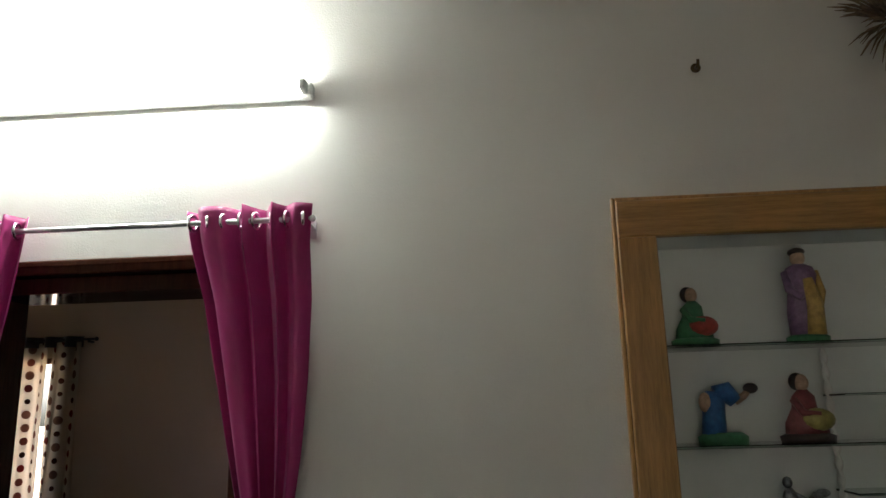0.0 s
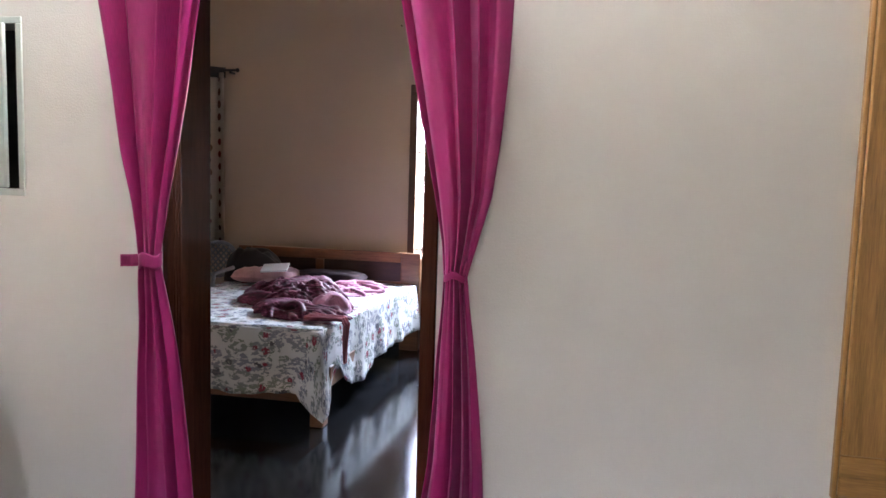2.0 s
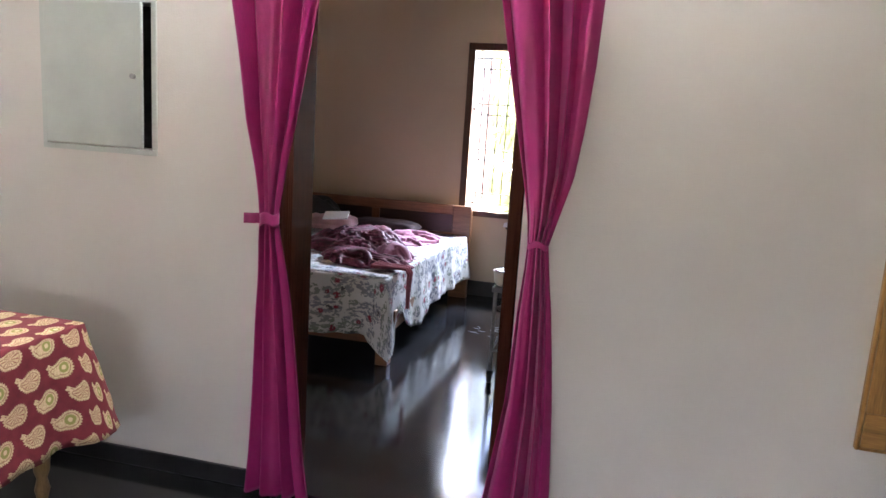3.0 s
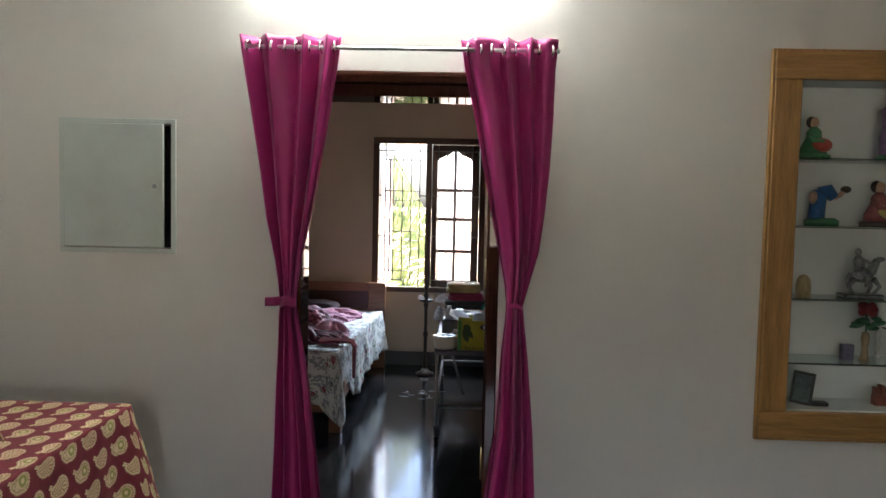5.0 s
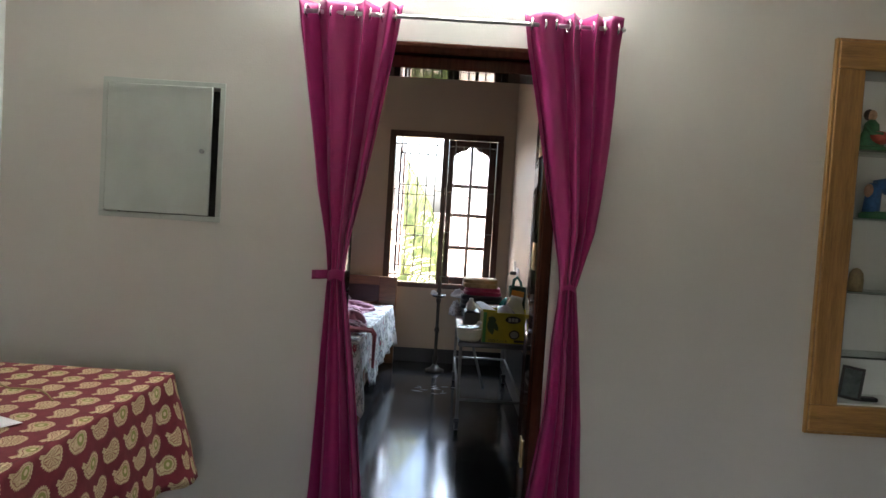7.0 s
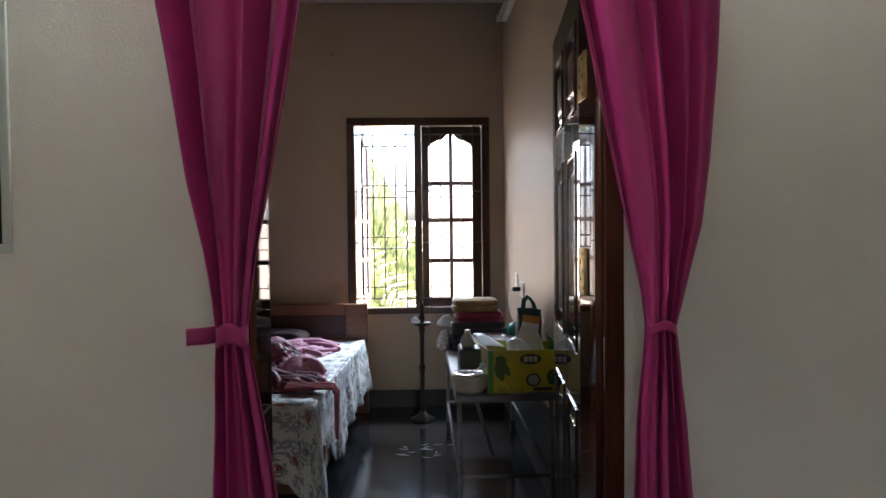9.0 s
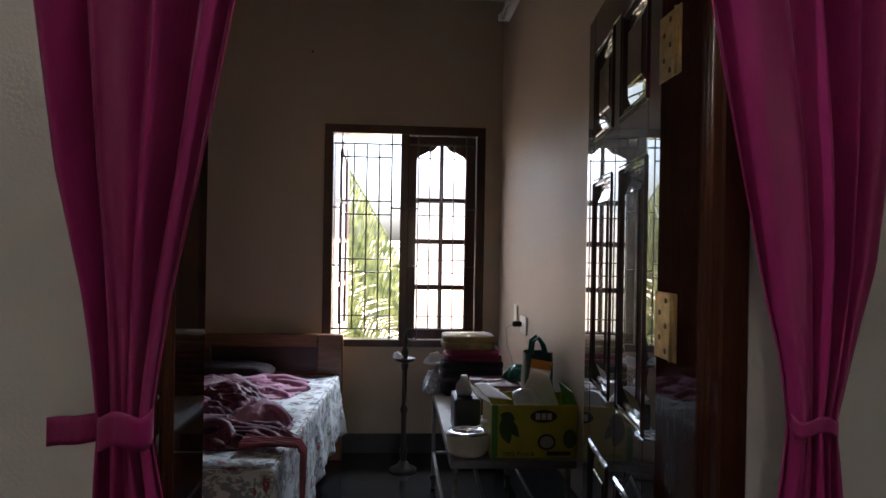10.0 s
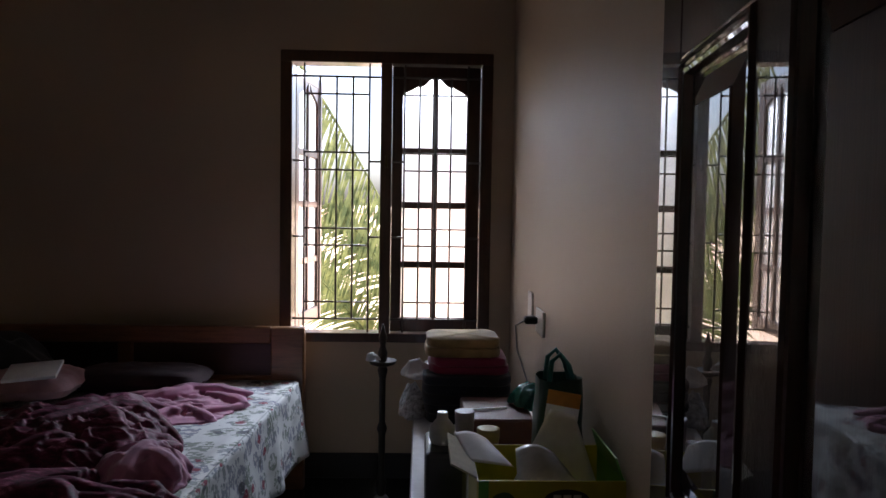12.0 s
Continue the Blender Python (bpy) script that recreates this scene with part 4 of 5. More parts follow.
m.tube([(2.06, 0.10, 1.27), (2.045, 0.10, 1.245), (2.05, 0.10, 1.205)], [0.010, 0.009, 0.004], 8)
m.tube([(2.10, 0.10, 1.28), (2.092, 0.10, 1.33), (2.088, 0.10, 1.35)], [0.021, 0.022, 0.010], 10).ball(2.088, 0.10, 1.366, 0.014, 0.014, 0.017)
m.tube([(2.10, 0.085, 1.335), (2.13, 0.075, 1.318), (2.15, 0.08, 1.33)], 0.007, 8).tube([(2.10, 0.078, 1.29), (2.118, 0.066, 1.255), (2.11, 0.066, 1.215)], [0.013, 0.01, 0.007], 8)
thing("horse_statuette", m, [SILVER, BLACK_PLASTIC], "tarnished silver rider on a rearing horse statuette", "statuette")
vase = empty("flower_vase", 2.14, 0.10, 0.884, "slim glass vase with a dark red rose", "vase")
part("vase_body", Mesh().lathe(2.14, 0.10, [(0.024, 0.884), (0.016, 0.90), (0.012, 0.94), (0.018, 0.985), (0.013, 1.01)], 14), tint("amber glass", (0.36, 0.25, 0.14)), vase)
m = Mesh().tube([(2.14, 0.10, 0.99), (2.142, 0.10, 1.04), (2.14, 0.10, 1.09)], 0.004, 6)
for k in range(9):
    q = k * 2.4
    m.ball(2.14 + 0.055 * math.cos(q) * (0.5 + 0.5 * (k % 3) / 2), 0.10 + 0.03 * math.sin(q), 1.03 + 0.008 * k * 0.6, 0.032, 0.018, 0.010, 0, 8, 6, Euler((0.3, 0.4 * math.sin(q), q)).to_matrix().to_4x4())
part("foliage", m, C_GREEN, vase)
m = Mesh()
for k in range(10):
    q = k * 2.4
    m.ball(2.142 + 0.020 * math.cos(q), 0.095 + 0.016 * math.sin(q), 1.098 + 0.0035 * k, 0.022, 0.016, 0.020, 0, 8, 6, Euler((0.4, 0.5, q)).to_matrix().to_4x4())
part("rose", m, tint("dark red petals", (0.24, 0.025, 0.03)), vase, "dark red cloth rose")
thing("little_box", Mesh().box(2.036, 2.088, 0.085, 0.115, 0.884, 0.955, 0.003), tint("grey violet card", (0.13, 0.12, 0.19)), "small grey-violet box on a glass shelf", "box")
photo = empty("photo_frame", 1.86, 0.10, 0.684, "small dark photo frame leaning on the showcase floor", "photo frame")
tilt = pose(1.856, 0.075, 0.685, -14, 6, -28)
part("frame", Mesh().box(-0.045, 0.045, 0, 0.012, 0, 0.012, 0.002).box(-0.045, 0.045, 0, 0.012, 0.133, 0.145, 0.002).box(-0.045, -0.033, 0, 0.012, 0.012, 0.133, 0.002).box(0.033, 0.045, 0, 0.012, 0.012, 0.133, 0.002).place(tilt), BLACK_PLASTIC, photo)
part("picture", Mesh().box(-0.034, 0.034, 0.004, 0.010, 0.011, 0.134).place(tilt), plain("dark picture", (0.10, 0.13, 0.13), 0.15, wear=0.4, scale=25), photo)
thing("small_case", Mesh().box(1.892, 1.970, 0.045, 0.085, 0.684, 0.702, 0.004), BLACK_PLASTIC, "small flat black case on the showcase floor", "case")
m = Mesh().box(2.19, 2.255, 0.08, 0.12, 0.684, 0.735, 0.003)
for k in range(3):
    m.box(2.192 + 0.022 * k, 2.208 + 0.022 * k, 0.082, 0.118, 0.735, 0.765 + 0.012 * (k % 2), 0.002)
thing("toy_castle", m, tint("brick red clay", (0.26, 0.08, 0.06)), "small brick-red castle ornament", "ornament")

# dried spray hung on the wall over the showcase, and the hook beside it
spray = empty("dried_spray", 2.52, -0.03, 2.7, "brown dried grass spray hanging on the wall", "dried flowers")
m = Mesh()
rnd = random.Random(5)
for k in range(170):
    q = rnd.uniform(0, 2 * math.pi)
    r = rnd.uniform(0.04, 0.19)
    p = Vector((2.53, -0.05, 2.75))
    e = p + Vector((r * math.cos(q), rnd.uniform(-0.05, 0.03), r * math.sin(q) * 1.1))
    m.tube([p.lerp(e, 0.3), p.lerp(e, 0.7) + Vector((0, 0, 0.01)), e], [0.003, 0.004, 0.001], 4)
part("stalks", m, plain("dried grass", (0.20, 0.14, 0.09), 0.9, wear=0.4), spray)
thing("wall_hook", Mesh().tube([(1.93, 0.0, 2.64), (1.93, -0.03, 2.637), (1.93, -0.034, 2.655)], 0.005, 8).tube([(1.93, -0.001, 2.64), (1.93, -0.006, 2.64)], 0.016, 10), DARK_BRASS, "small dark hook in the hall wall", "hook")

# ---- hall: table and what lies on it ----
TX0, TX1, TY0, TY1, TZ = -1.80, -0.945, -1.75, -0.395, 0.733
table = empty("table", -1.37, -1.07, 0, "wooden table with turned legs under a cloth", "table")
part("tabletop", Mesh().box(TX0, TX1, TY0, TY1, TZ - 0.032, TZ - 0.004, 0.004), LEG_WOOD, table)
part("apron", Mesh().box(TX0 + 0.06, TX1 - 0.06, TY0 + 0.06, TY1 - 0.06, TZ - 0.12, TZ - 0.032, 0.003), LEG_WOOD, table)
for x in (TX0 + 0.09, TX1 - 0.09):
    for y in (TY0 + 0.09, TY1 - 0.09):
        part("leg", Mesh().lathe(x, y, [(0.018, 0), (0.022, 0.05), (0.017, 0.10), (0.026, 0.14), (0.017, 0.18), (0.026, 0.21), (0.030, 0.27), (0.024, 0.40), (0.030, 0.52), (0.034, 0.613)], 14), LEG_WOOD, table)


def cloth_over(x0, x1, y0, y1, top, hem, flare, ripples, seed, drop=None, corner=0.035):
    """A cloth over a flat top: the flat, the rounded edge and the hanging skirt as one sheet.
    drop(s): extra hem height along the way round, s in metres from the corner (x0, y0)."""
    m = Mesh()
    r = 0.014
    lengths = [x1 - x0, y1 - y0, x1 - x0, y1 - y0]
    total = sum(lengths)
    NU, NV = 220, 18
    corners = [(x0, y0), (x1, y0), (x1, y1), (x0, y1)]
    ways = [(1, 0), (0, 1), (-1, 0), (0, -1)]
    outs = [(0, -1), (1, 0), (0, 1), (-1, 0)]

    def around(u):
        s = u * total
        for k in range(4):
            if s <= lengths[k] or k == 3:
                break
            s -= lengths[k]
        d_corner = min(s, lengths[k] - s)
        px, py = corners[k][0] + ways[k][0] * s, corners[k][1] + ways[k][1] * s
        ox, oy = outs[k]
        near = max(0.0, 1 - d_corner / 0.05)
        if near > 0:
            j = (k - 1) % 4 if s < lengths[k] / 2 else (k + 1) % 4
            ox, oy = ox + outs[j][0] * near * 0.98, oy + outs[j][1] * near * 0.98
            q = math.hypot(ox, oy)
            ox, oy = ox / q, oy / q
        return px, py, ox, oy, d_corner, u * total

    def skirt(u, v):
        px, py, ox, oy, dc, s = around(u)
        low = hem + (drop(s) if drop else 0.0)
        fold = math.exp(-(dc / 0.10) ** 2)
        wave = ripples * (math.sin(s * 17 + seed) + 0.6 * math.sin(s * 31 + 2.1 * seed) + 0.5 * noise.noise((s * 4, seed, 0)))
        if v < 0.15:
            q = v / 0.15 * math.pi / 2
            return px + ox * r * math.sin(q), py + oy * r * math.sin(q), top - r * (1 - math.cos(q))
        t = (v - 0.15) / 0.85
        out = r + t * (flare + wave + corner * fold) + 0.006 * noise.noise((s * 9, t * 5, seed))
        return px + ox * out, py + oy * out, top - r - (top - r - low) * t + 0.004 * math.sin(s * 40) * t

    def suv(u, v):
        px, py, ox, oy, dc, s = around(u)
        return px + ox * v * 0.45, py + oy * v * 0.45

    m.surface(skirt, NU, NV, uv=suv, close=True)
    m.surface(lambda u, v: (x0 + (x1 - x0) * u, y0 + (y1 - y0) * v, top + 0.0008 + 0.0025 * noise.noise((u * 5, v * 6, seed))), 26, 26, uv=lambda u, v: (x0 + (x1 - x0) * u, y0 + (y1 - y0) * v))
    return m


cloth = cloth_over(TX0 - 0.004, TX1 + 0.004, TY0 - 0.004, TY1 + 0.004, TZ, 0.33, 0.024, 0.012, 1.3, corner=0.065)
thing("tablecloth", cloth, PAISLEY, "maroon cotton tablecloth printed with cream paisleys", "tablecloth", solid=0.002)
m = Mesh()
def sheet_bent(u, v):
    a, b = -1.365 + 0.29 * u, 0.0
    p = Vector((-1.37, -1.235, 0)).lerp(Vector((-1.17, -1.265, 0)), u).lerp(Vector((-1.28, -1.01, 0)).lerp(Vector((-1.08, -1.09, 0)), u), v)
    return p.x, p.y, TZ + 0.0065 + 0.004 * math.sin(3 * u) * v
m.surface(sheet_bent, 8, 8)
thing("paper", m, PAPER, "white paper sheet lying on the tablecloth", "paper", solid=0.0008)
iron = empty("clothes_iron", -1.24, -1.12, TZ + 0.012, "clothes iron standing on its heel on paper", "iron")
IM = pose(-1.255, -1.125, TZ + 0.012, 0, 0, 28)
outline = [(-0.052, 0.0), (-0.055, 0.05), (-0.050, 0.10), (-0.036, 0.155), (-0.016, 0.20), (0, 0.222), (0.016, 0.20), (0.036, 0.155), (0.050, 0.10), (0.055, 0.05), (0.052, 0.0)]
part("soleplate", Mesh().prism([(x, z + 0.03) for x, z in outline], 0.0, 0.010).place(IM), plain("browned soleplate", (0.13, 0.085, 0.03), 0.35, 0.6, wear=0.4, scale=30), iron, "browned metal soleplate")
part("body", Mesh().prism([(x * 0.9, z * 0.92 + 0.03) for x, z in outline], 0.010, 0.05).place(IM), plain("dark iron body", (0.05, 0.045, 0.04), 0.4), iron)
part("heel", Mesh().box(-0.04, 0.04, -0.004, 0.085, 0.0, 0.032, 0.006).place(IM), plain("blue heel plastic", (0.04, 0.08, 0.15), 0.4), iron, "dark blue plastic heel")
part("handle", Mesh().tube([IM @ Vector(p) for p in ((0, 0.05, 0.06), (0, 0.085, 0.07), (0, 0.095, 0.12), (0, 0.085, 0.165), (0, 0.05, 0.175))], 0.012, 10), BLACK_PLASTIC, iron)
ring = [(-1.49 + 0.058 * math.cos(q), -1.17 + 0.02 * math.cos(q), TZ + 0.074 + 0.066 * math.sin(q)) for q in [2 * math.pi * k / 20 for k in range(21)]]
thing("green_handle", Mesh().tube(ring, 0.010, 8).box(-1.56, -1.43, -1.20, -1.12, TZ + 0.003, TZ + 0.022, 0.006), GREEN_PLASTIC, "bright green plastic loop handle on the tablecloth", "handle")
thing("loose_string", Mesh().tube([(-1.52 + 0.05 * k, -0.62 - 0.028 * k + 0.03 * math.sin(k * 1.3), TZ + 0.008) for k in range(9)], 0.003, 6), plain("jute string", (0.35, 0.25, 0.13), 0.9), "thin brown string lying on the tablecloth", "string")
board = empty("switchboard", HALL_LEFT, -0.49, 1.28, "white switchboard with a plug on the side wall", "switchboard")
part("plate", Mesh().box(HALL_LEFT, HALL_LEFT + 0.012, -0.62, -0.375, 1.285, 1.40, 0.004), WHITE_PLASTIC, board)
part("plug", Mesh().box(HALL_LEFT + 0.012, HALL_LEFT + 0.055, -0.58, -0.53, 1.305, 1.345, 0.008), GREY_PLASTIC, board)
for k in range(3):
    part("switch", Mesh().box(HALL_LEFT + 0.012, HALL_LEFT + 0.018, -0.50 + 0.03 * k, -0.48 + 0.03 * k, 1.31, 1.35, 0.002), WHITE_PLASTIC, board)
part("socket", Mesh().tube([(HALL_LEFT + 0.012, -0.41, 1.318), (HALL_LEFT + 0.0135, -0.41, 1.318)], 0.008, 10), BLACK_PLASTIC, board)
thing("iron_cable", Mesh().tube([(HALL_LEFT + 0.05, -0.555, 1.305), (HALL_LEFT + 0.03, -0.56, 1.15), (HALL_LEFT + 0.03, -0.49, 0.95), (HALL_LEFT + 0.07, -0.42, 0.80), (HALL_LEFT + 0.11, -0.43, TZ + 0.008), (-1.6, -0.60, TZ + 0.006), (-1.45, -0.85, TZ + 0.006), (-1.30, -1.04, TZ + 0.04)], 0.0035, 6),
      plain("dark flex", (0.07, 0.06, 0.055), 0.7), "thin dark flex from the switchboard to the iron", "cable")

# ---- bedroom: bed ----
BX0, BX1, BY0, BY1 = -1.84, -0.43, 1.56, 3.45
bed = empty("bed", -1.18, 2.5, 0, "wooden double bed with a low panelled headboard", "bed")
for x in (BX0 + 0.05, BX1 - 0.05):
    part("leg", Mesh().box(x - 0.04, x + 0.04, BY0 + 0.0, BY0 + 0.08, 0, 0.21, 0.005), BED_WOOD, bed)
part("rail", Mesh().box(BX0 + 0.02, BX1 - 0.02, BY0 + 0.01, BY0 + 0.045, 0.13, 0.30, 0.004), BED_WOOD, bed)
for x in (BX0, BX1 - 0.035):
    part("rail", Mesh().box(x, x + 0.035, BY0 + 0.08, BY1, 0.21, 0.33, 0.004), BED_WOOD, bed)
part("headboard_post", Mesh().box(-0.52, -0.36, 3.47, 3.53, 0, 0.795, 0.006), BED_WOOD, bed)
part("headboard_post", Mesh().box(-1.94, -1.82, 3.47, 3.53, 0, 0.795, 0.006), BED_WOOD, bed)
part("headboard_rail", Mesh().box(-1.82, -0.52, 3.475, 3.525, 0.715, 0.797, 0.006), BED_WOOD, bed)
part("headboard_rail", Mesh().box(-1.82, -0.52, 3.478, 3.522, 0.50, 0.56, 0.006), BED_WOOD, bed)
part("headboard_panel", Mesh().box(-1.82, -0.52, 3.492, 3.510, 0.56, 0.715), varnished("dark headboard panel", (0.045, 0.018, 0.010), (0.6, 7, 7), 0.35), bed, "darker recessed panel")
part("headboard_post", Mesh().box(-1.25, -1.18, 3.476, 3.524, 0.56, 0.715, 0.004), BED_WOOD, bed)
ASKEW = Matrix(((1, 0.045, 0, -0.045 * 2.62), (0, 1, 0, 0), (0, 0, 1, 0), (0, 0, 0, 1)))
thing("mattress", Mesh().box(BX0 + 0.01, BX1 - 0.01, BY0 + 0.02, BY1 - 0.02, 0.30, 0.53, 0.02, segments=2).place(ASKEW), plain("mattress ticking", (0.5, 0.5, 0.52), 0.9), "thick mattress under the flowered sheet", "mattress")


def bed_drop(s):
    """The sheet hangs to a pointed tail at the corner of the foot by the window side, and swags upward beside it."""
    corner = BX1 - BX0
    d = s - corner
    tail = -0.17 * max(0.0, 1 - abs(d - 0.01) / 0.085)
    swag = 0.10 * math.exp(-((d - 0.18) / 0.09) ** 2) - 0.08 * math.exp(-((d - 0.55) / 0.22) ** 2)
    front = 0.03 * math.sin(s * 5.0) * (1 if d < -0.12 else 0)
    return tail + swag + front


sheet = cloth_over(BX0, BX1, BY0, BY1, 0.542, 0.20, 0.030, 0.011, 4.2, bed_drop)
thing("bedsheet", sheet.place(ASKEW), FLOWERS, "white cotton bedsheet printed with dark red flowers", "bedsheet", solid=0.003)

SAREE = striped()
PINK_CLOTH = woven("dusty pink cotton", (0.42, 0.17, 0.27), 0.75, 0.3, 0.35)
RED_CLOTH = woven("dark red cotton", (0.27, 0.045, 0.065), 0.85, 0.1, 0.35)


def crumpled(cx, cy, z, rx, ry, height, turn_, seed, rough_=1.0, n=110):
    """A heap of soft cloth: an uneven patch with sharp ridged folds, thin at the rim."""
    m = Mesh()
    c, s = math.cos(turn_), math.sin(turn_)

    def at(u, v):
        a, b = 2 * u - 1, 2 * v - 1
        # square to disc
        x, y = a * math.sqrt(max(0, 1 - b * b / 2)), b * math.sqrt(max(0, 1 - a * a / 2))
        q = math.atan2(y, x)
        rim = 1 + 0.22 * noise.noise((math.cos(q) * 1.7 + seed, math.sin(q) * 1.7, seed))
        r = math.hypot(x, y)
        px, py = x * rx * rim, y * ry * rim
        wx, wy = px + 0.07 * noise.noise((px * 5, py * 5, seed + 2)), py + 0.07 * noise.noise((px * 5 + 9, py * 5, seed + 6))
        f1 = 1 - abs(noise.noise((wx * 8 + seed * 3, wy * 17, seed))) * 2.6
        f2 = 1 - abs(noise.noise((wx * 22 + wy * 14, wy * 36 - wx * 18, seed + 4))) * 2.4
        lift = noise.noise((px * 3.4, py * 3.4, seed + 9)) * 0.5 + 0.62
        dome = max(0.0, 1 - r ** 3.2)
        h = height * dome * (0.40 * lift + rough_ * (0.42 * f1 + 0.09 * f2)) + 0.004
        h = max(h, 0.003)
        px += 0.012 * f2
        return cx + c * px - s * py, cy + s * px + c * py, z + h

    return m.surface(at, n, n, uv=lambda u, v: (u, v))




def tangle(mesh, cx, cy, z, rx, ry, height, count, seed):
    """Rope-like folds wound over a heap of cloth."""
    rnd = random.Random(seed)
    for _ in range(count):
        q, r = rnd.uniform(0, 2 * math.pi), math.sqrt(rnd.random()) * 0.8
        x, y = cx + rx * r * math.cos(q), cy + ry * r * math.sin(q)
        way = rnd.gauss(0.1, 0.55) + (math.pi if rnd.random() < 0.5 else 0)
        pts, radii, n = [], [], 13
        length, curl = rnd.uniform(0.26, 0.60), rnd.uniform(-2.2, 2.2)
        big = rnd.uniform(0.014, 0.042)
        for k in range(n):
            t = k / (n - 1)
            d = math.hypot((x - cx) / rx, (y - cy) / ry)
            if d > 1.12 or x > BX1 - 0.06:
                break
            lift = height * max(0.0, 1 - d ** 2.2)
            pts.append((x, y, z + 0.004 + lift * (0.75 + 0.35 * noise.noise((x * 8, y * 8, seed))) + big * 0.35))
            radii.append(big * (0.30 + 0.7 * math.sin(math.pi * min(0.96, max(0.04, t)))) * (1 + 0.25 * noise.noise((k * 0.7, seed, length))))
            way += curl / n * (0.5 + t)
            x, y = x + length / n * math.cos(way), y + length / n * math.sin(way)
        if len(pts) > 3:
            radii[-1] *= 0.5
            mesh.tube(pts, radii, 8)
    return mesh


SHEET_TOP = 0.545


def heap(name, mesh, mat, label):
    """One continuous skin round a heap of cloth and its folds."""
    ob = thing(name, mesh, mat, label, "clothing")
    mod = ob.modifiers.new("thickness", "SOLIDIFY")
    mod.thickness, mod.offset = 0.014, -1
    mod = ob.modifiers.new("skin", "REMESH")
    mod.mode, mod.voxel_size, mod.use_smooth_shade = "VOXEL", 0.005, True
    mod = ob.modifiers.new("ease", "SMOOTH")
    mod.iterations, mod.factor = 2, 0.4
    graph = bpy.context.evaluated_depsgraph_get()
    data = bpy.data.meshes.new_from_object(ob.evaluated_get(graph))
    ob.modifiers.clear()
    ob.data = data
    data.name = name
    if not data.materials:
        data.materials.append(mat)
    return ob


heap("crumpled_saree", tangle(crumpled(-0.97, 2.42, SHEET_TOP, 0.36, 0.32, 0.20, 0.1, 1.0), -0.97, 2.42, SHEET_TOP, 0.36, 0.32, 0.155, 30, 3), SAREE, "crumpled maroon saree heaped on the bed")
heap("crumpled_saree", tangle(crumpled(-0.74, 1.96, SHEET_TOP, 0.30, 0.17, 0.11, -0.05, 2.0), -0.74, 1.96, SHEET_TOP, 0.32, 0.17, 0.075, 18, 4), SAREE, "crumpled maroon cloth near the bed's foot")
heap("pink_blouse", tangle(crumpled(-0.62, 2.14, SHEET_TOP, 0.15, 0.13, 0.16, 0.5, 3.0, n=60), -0.62, 2.14, SHEET_TOP, 0.15, 0.13, 0.11, 12, 5), PINK_CLOTH, "dusty pink blouse crumpled on the bed")
heap("pink_shawl", tangle(crumpled(-0.78, 2.98, SHEET_TOP, 0.28, 0.26, 0.045, 0.0, 4.0), -0.78, 2.98, SHEET_TOP, 0.28, 0.26, 0.035, 18, 6), PINK_CLOTH, "thin pink shawl spread before the headboard")
def scarf_at(u, v):
    """A crumpled tail of cloth drawn from the heap, over the edge of the bed and down, narrowing."""
    flat = 0.20
    run = v * 0.44
    x = BX1 - flat + min(run, flat) + 0.045 * min(1.0, max(0.0, run - flat + 0.03) / 0.05)
    down = max(0.0, run - flat)
    half = 0.075 - 0.060 * v
    fold = 0.014 * math.sin(5 * math.pi * u + 2 * v) * (1 - 0.5 * v)
    y = 1.80 + (2 * u - 1) * half - 0.05 * v + 0.012 * math.sin(7 * v)
    return x + (fold if down > 0 else 0.0), y, SHEET_TOP + 0.022 - down + (abs(fold) * 1.6 if down == 0 else 0.0) + 0.006 * noise.noise((u * 4, v * 7, 2))


thing("red_scarf", Mesh().surface(scarf_at, 28, 44), RED_CLOTH, "crumpled dark red scarf hanging over the bed's edge", "clothing", solid=0.003)


def pillow(cx, cy, z, w, d, h, turn_, mat, label):
    m = Mesh()
    place = pose(cx, cy, z, 0, 0, math.degrees(turn_))

    def at(u, v, side):
        a, b = 2 * u - 1, 2 * v - 1
        edge = max(0.0, (1 - a ** 4) * (1 - b ** 4)) ** 0.45
        pinch = 1 - 0.06 * (a * a) * (b * b)
        p = place @ Vector((a * w / 2 * pinch, b * d / 2 * pinch, h * (0.42 + side * 0.5 * edge) + 0.006 * noise.noise((a * 3, b * 3, cx)) + 0.008 * side * edge * (1 - abs(noise.noise((a * 4 + b * 2, b * 5, cx + 3))) * 2.5)))
        return p

    m.surface(lambda u, v: at(u, v, 1), 24, 18, uv=lambda u, v: (u * w, v * d)).surface(lambda u, v: at(u, v, -0.8), 24, 18, uv=lambda u, v: (u * w, v * d))
    return thing("pillow", m, mat, label, "pillow", "pillows at the headboard")


pillow(-1.48, 3.05, SHEET_TOP + 0.02, 0.50, 0.32, 0.12, 0.12, woven("pink flowered pillow cotton", (0.48, 0.27, 0.28), 0.8, 0.2, 0.4), "pink flowered pillow at the headboard")
pillow(-1.05, 3.26, SHEET_TOP + 0.01, 0.60, 0.30, 0.10, 0.0, woven("dark pillow cotton", (0.030, 0.011, 0.015), 0.85, 0.05, 0.4), "dark maroon pillow against the headboard")
m = Mesh().box(-0.10, 0.10, -0.07, 0.07, 0, 0.014, 0.002).place(pose(-1.37, 2.96, SHEET_TOP + 0.138, 16, -4, 12))
thing("notebook", m, PAPER, "white notebook lying on a pillow", "book")
m = Mesh()
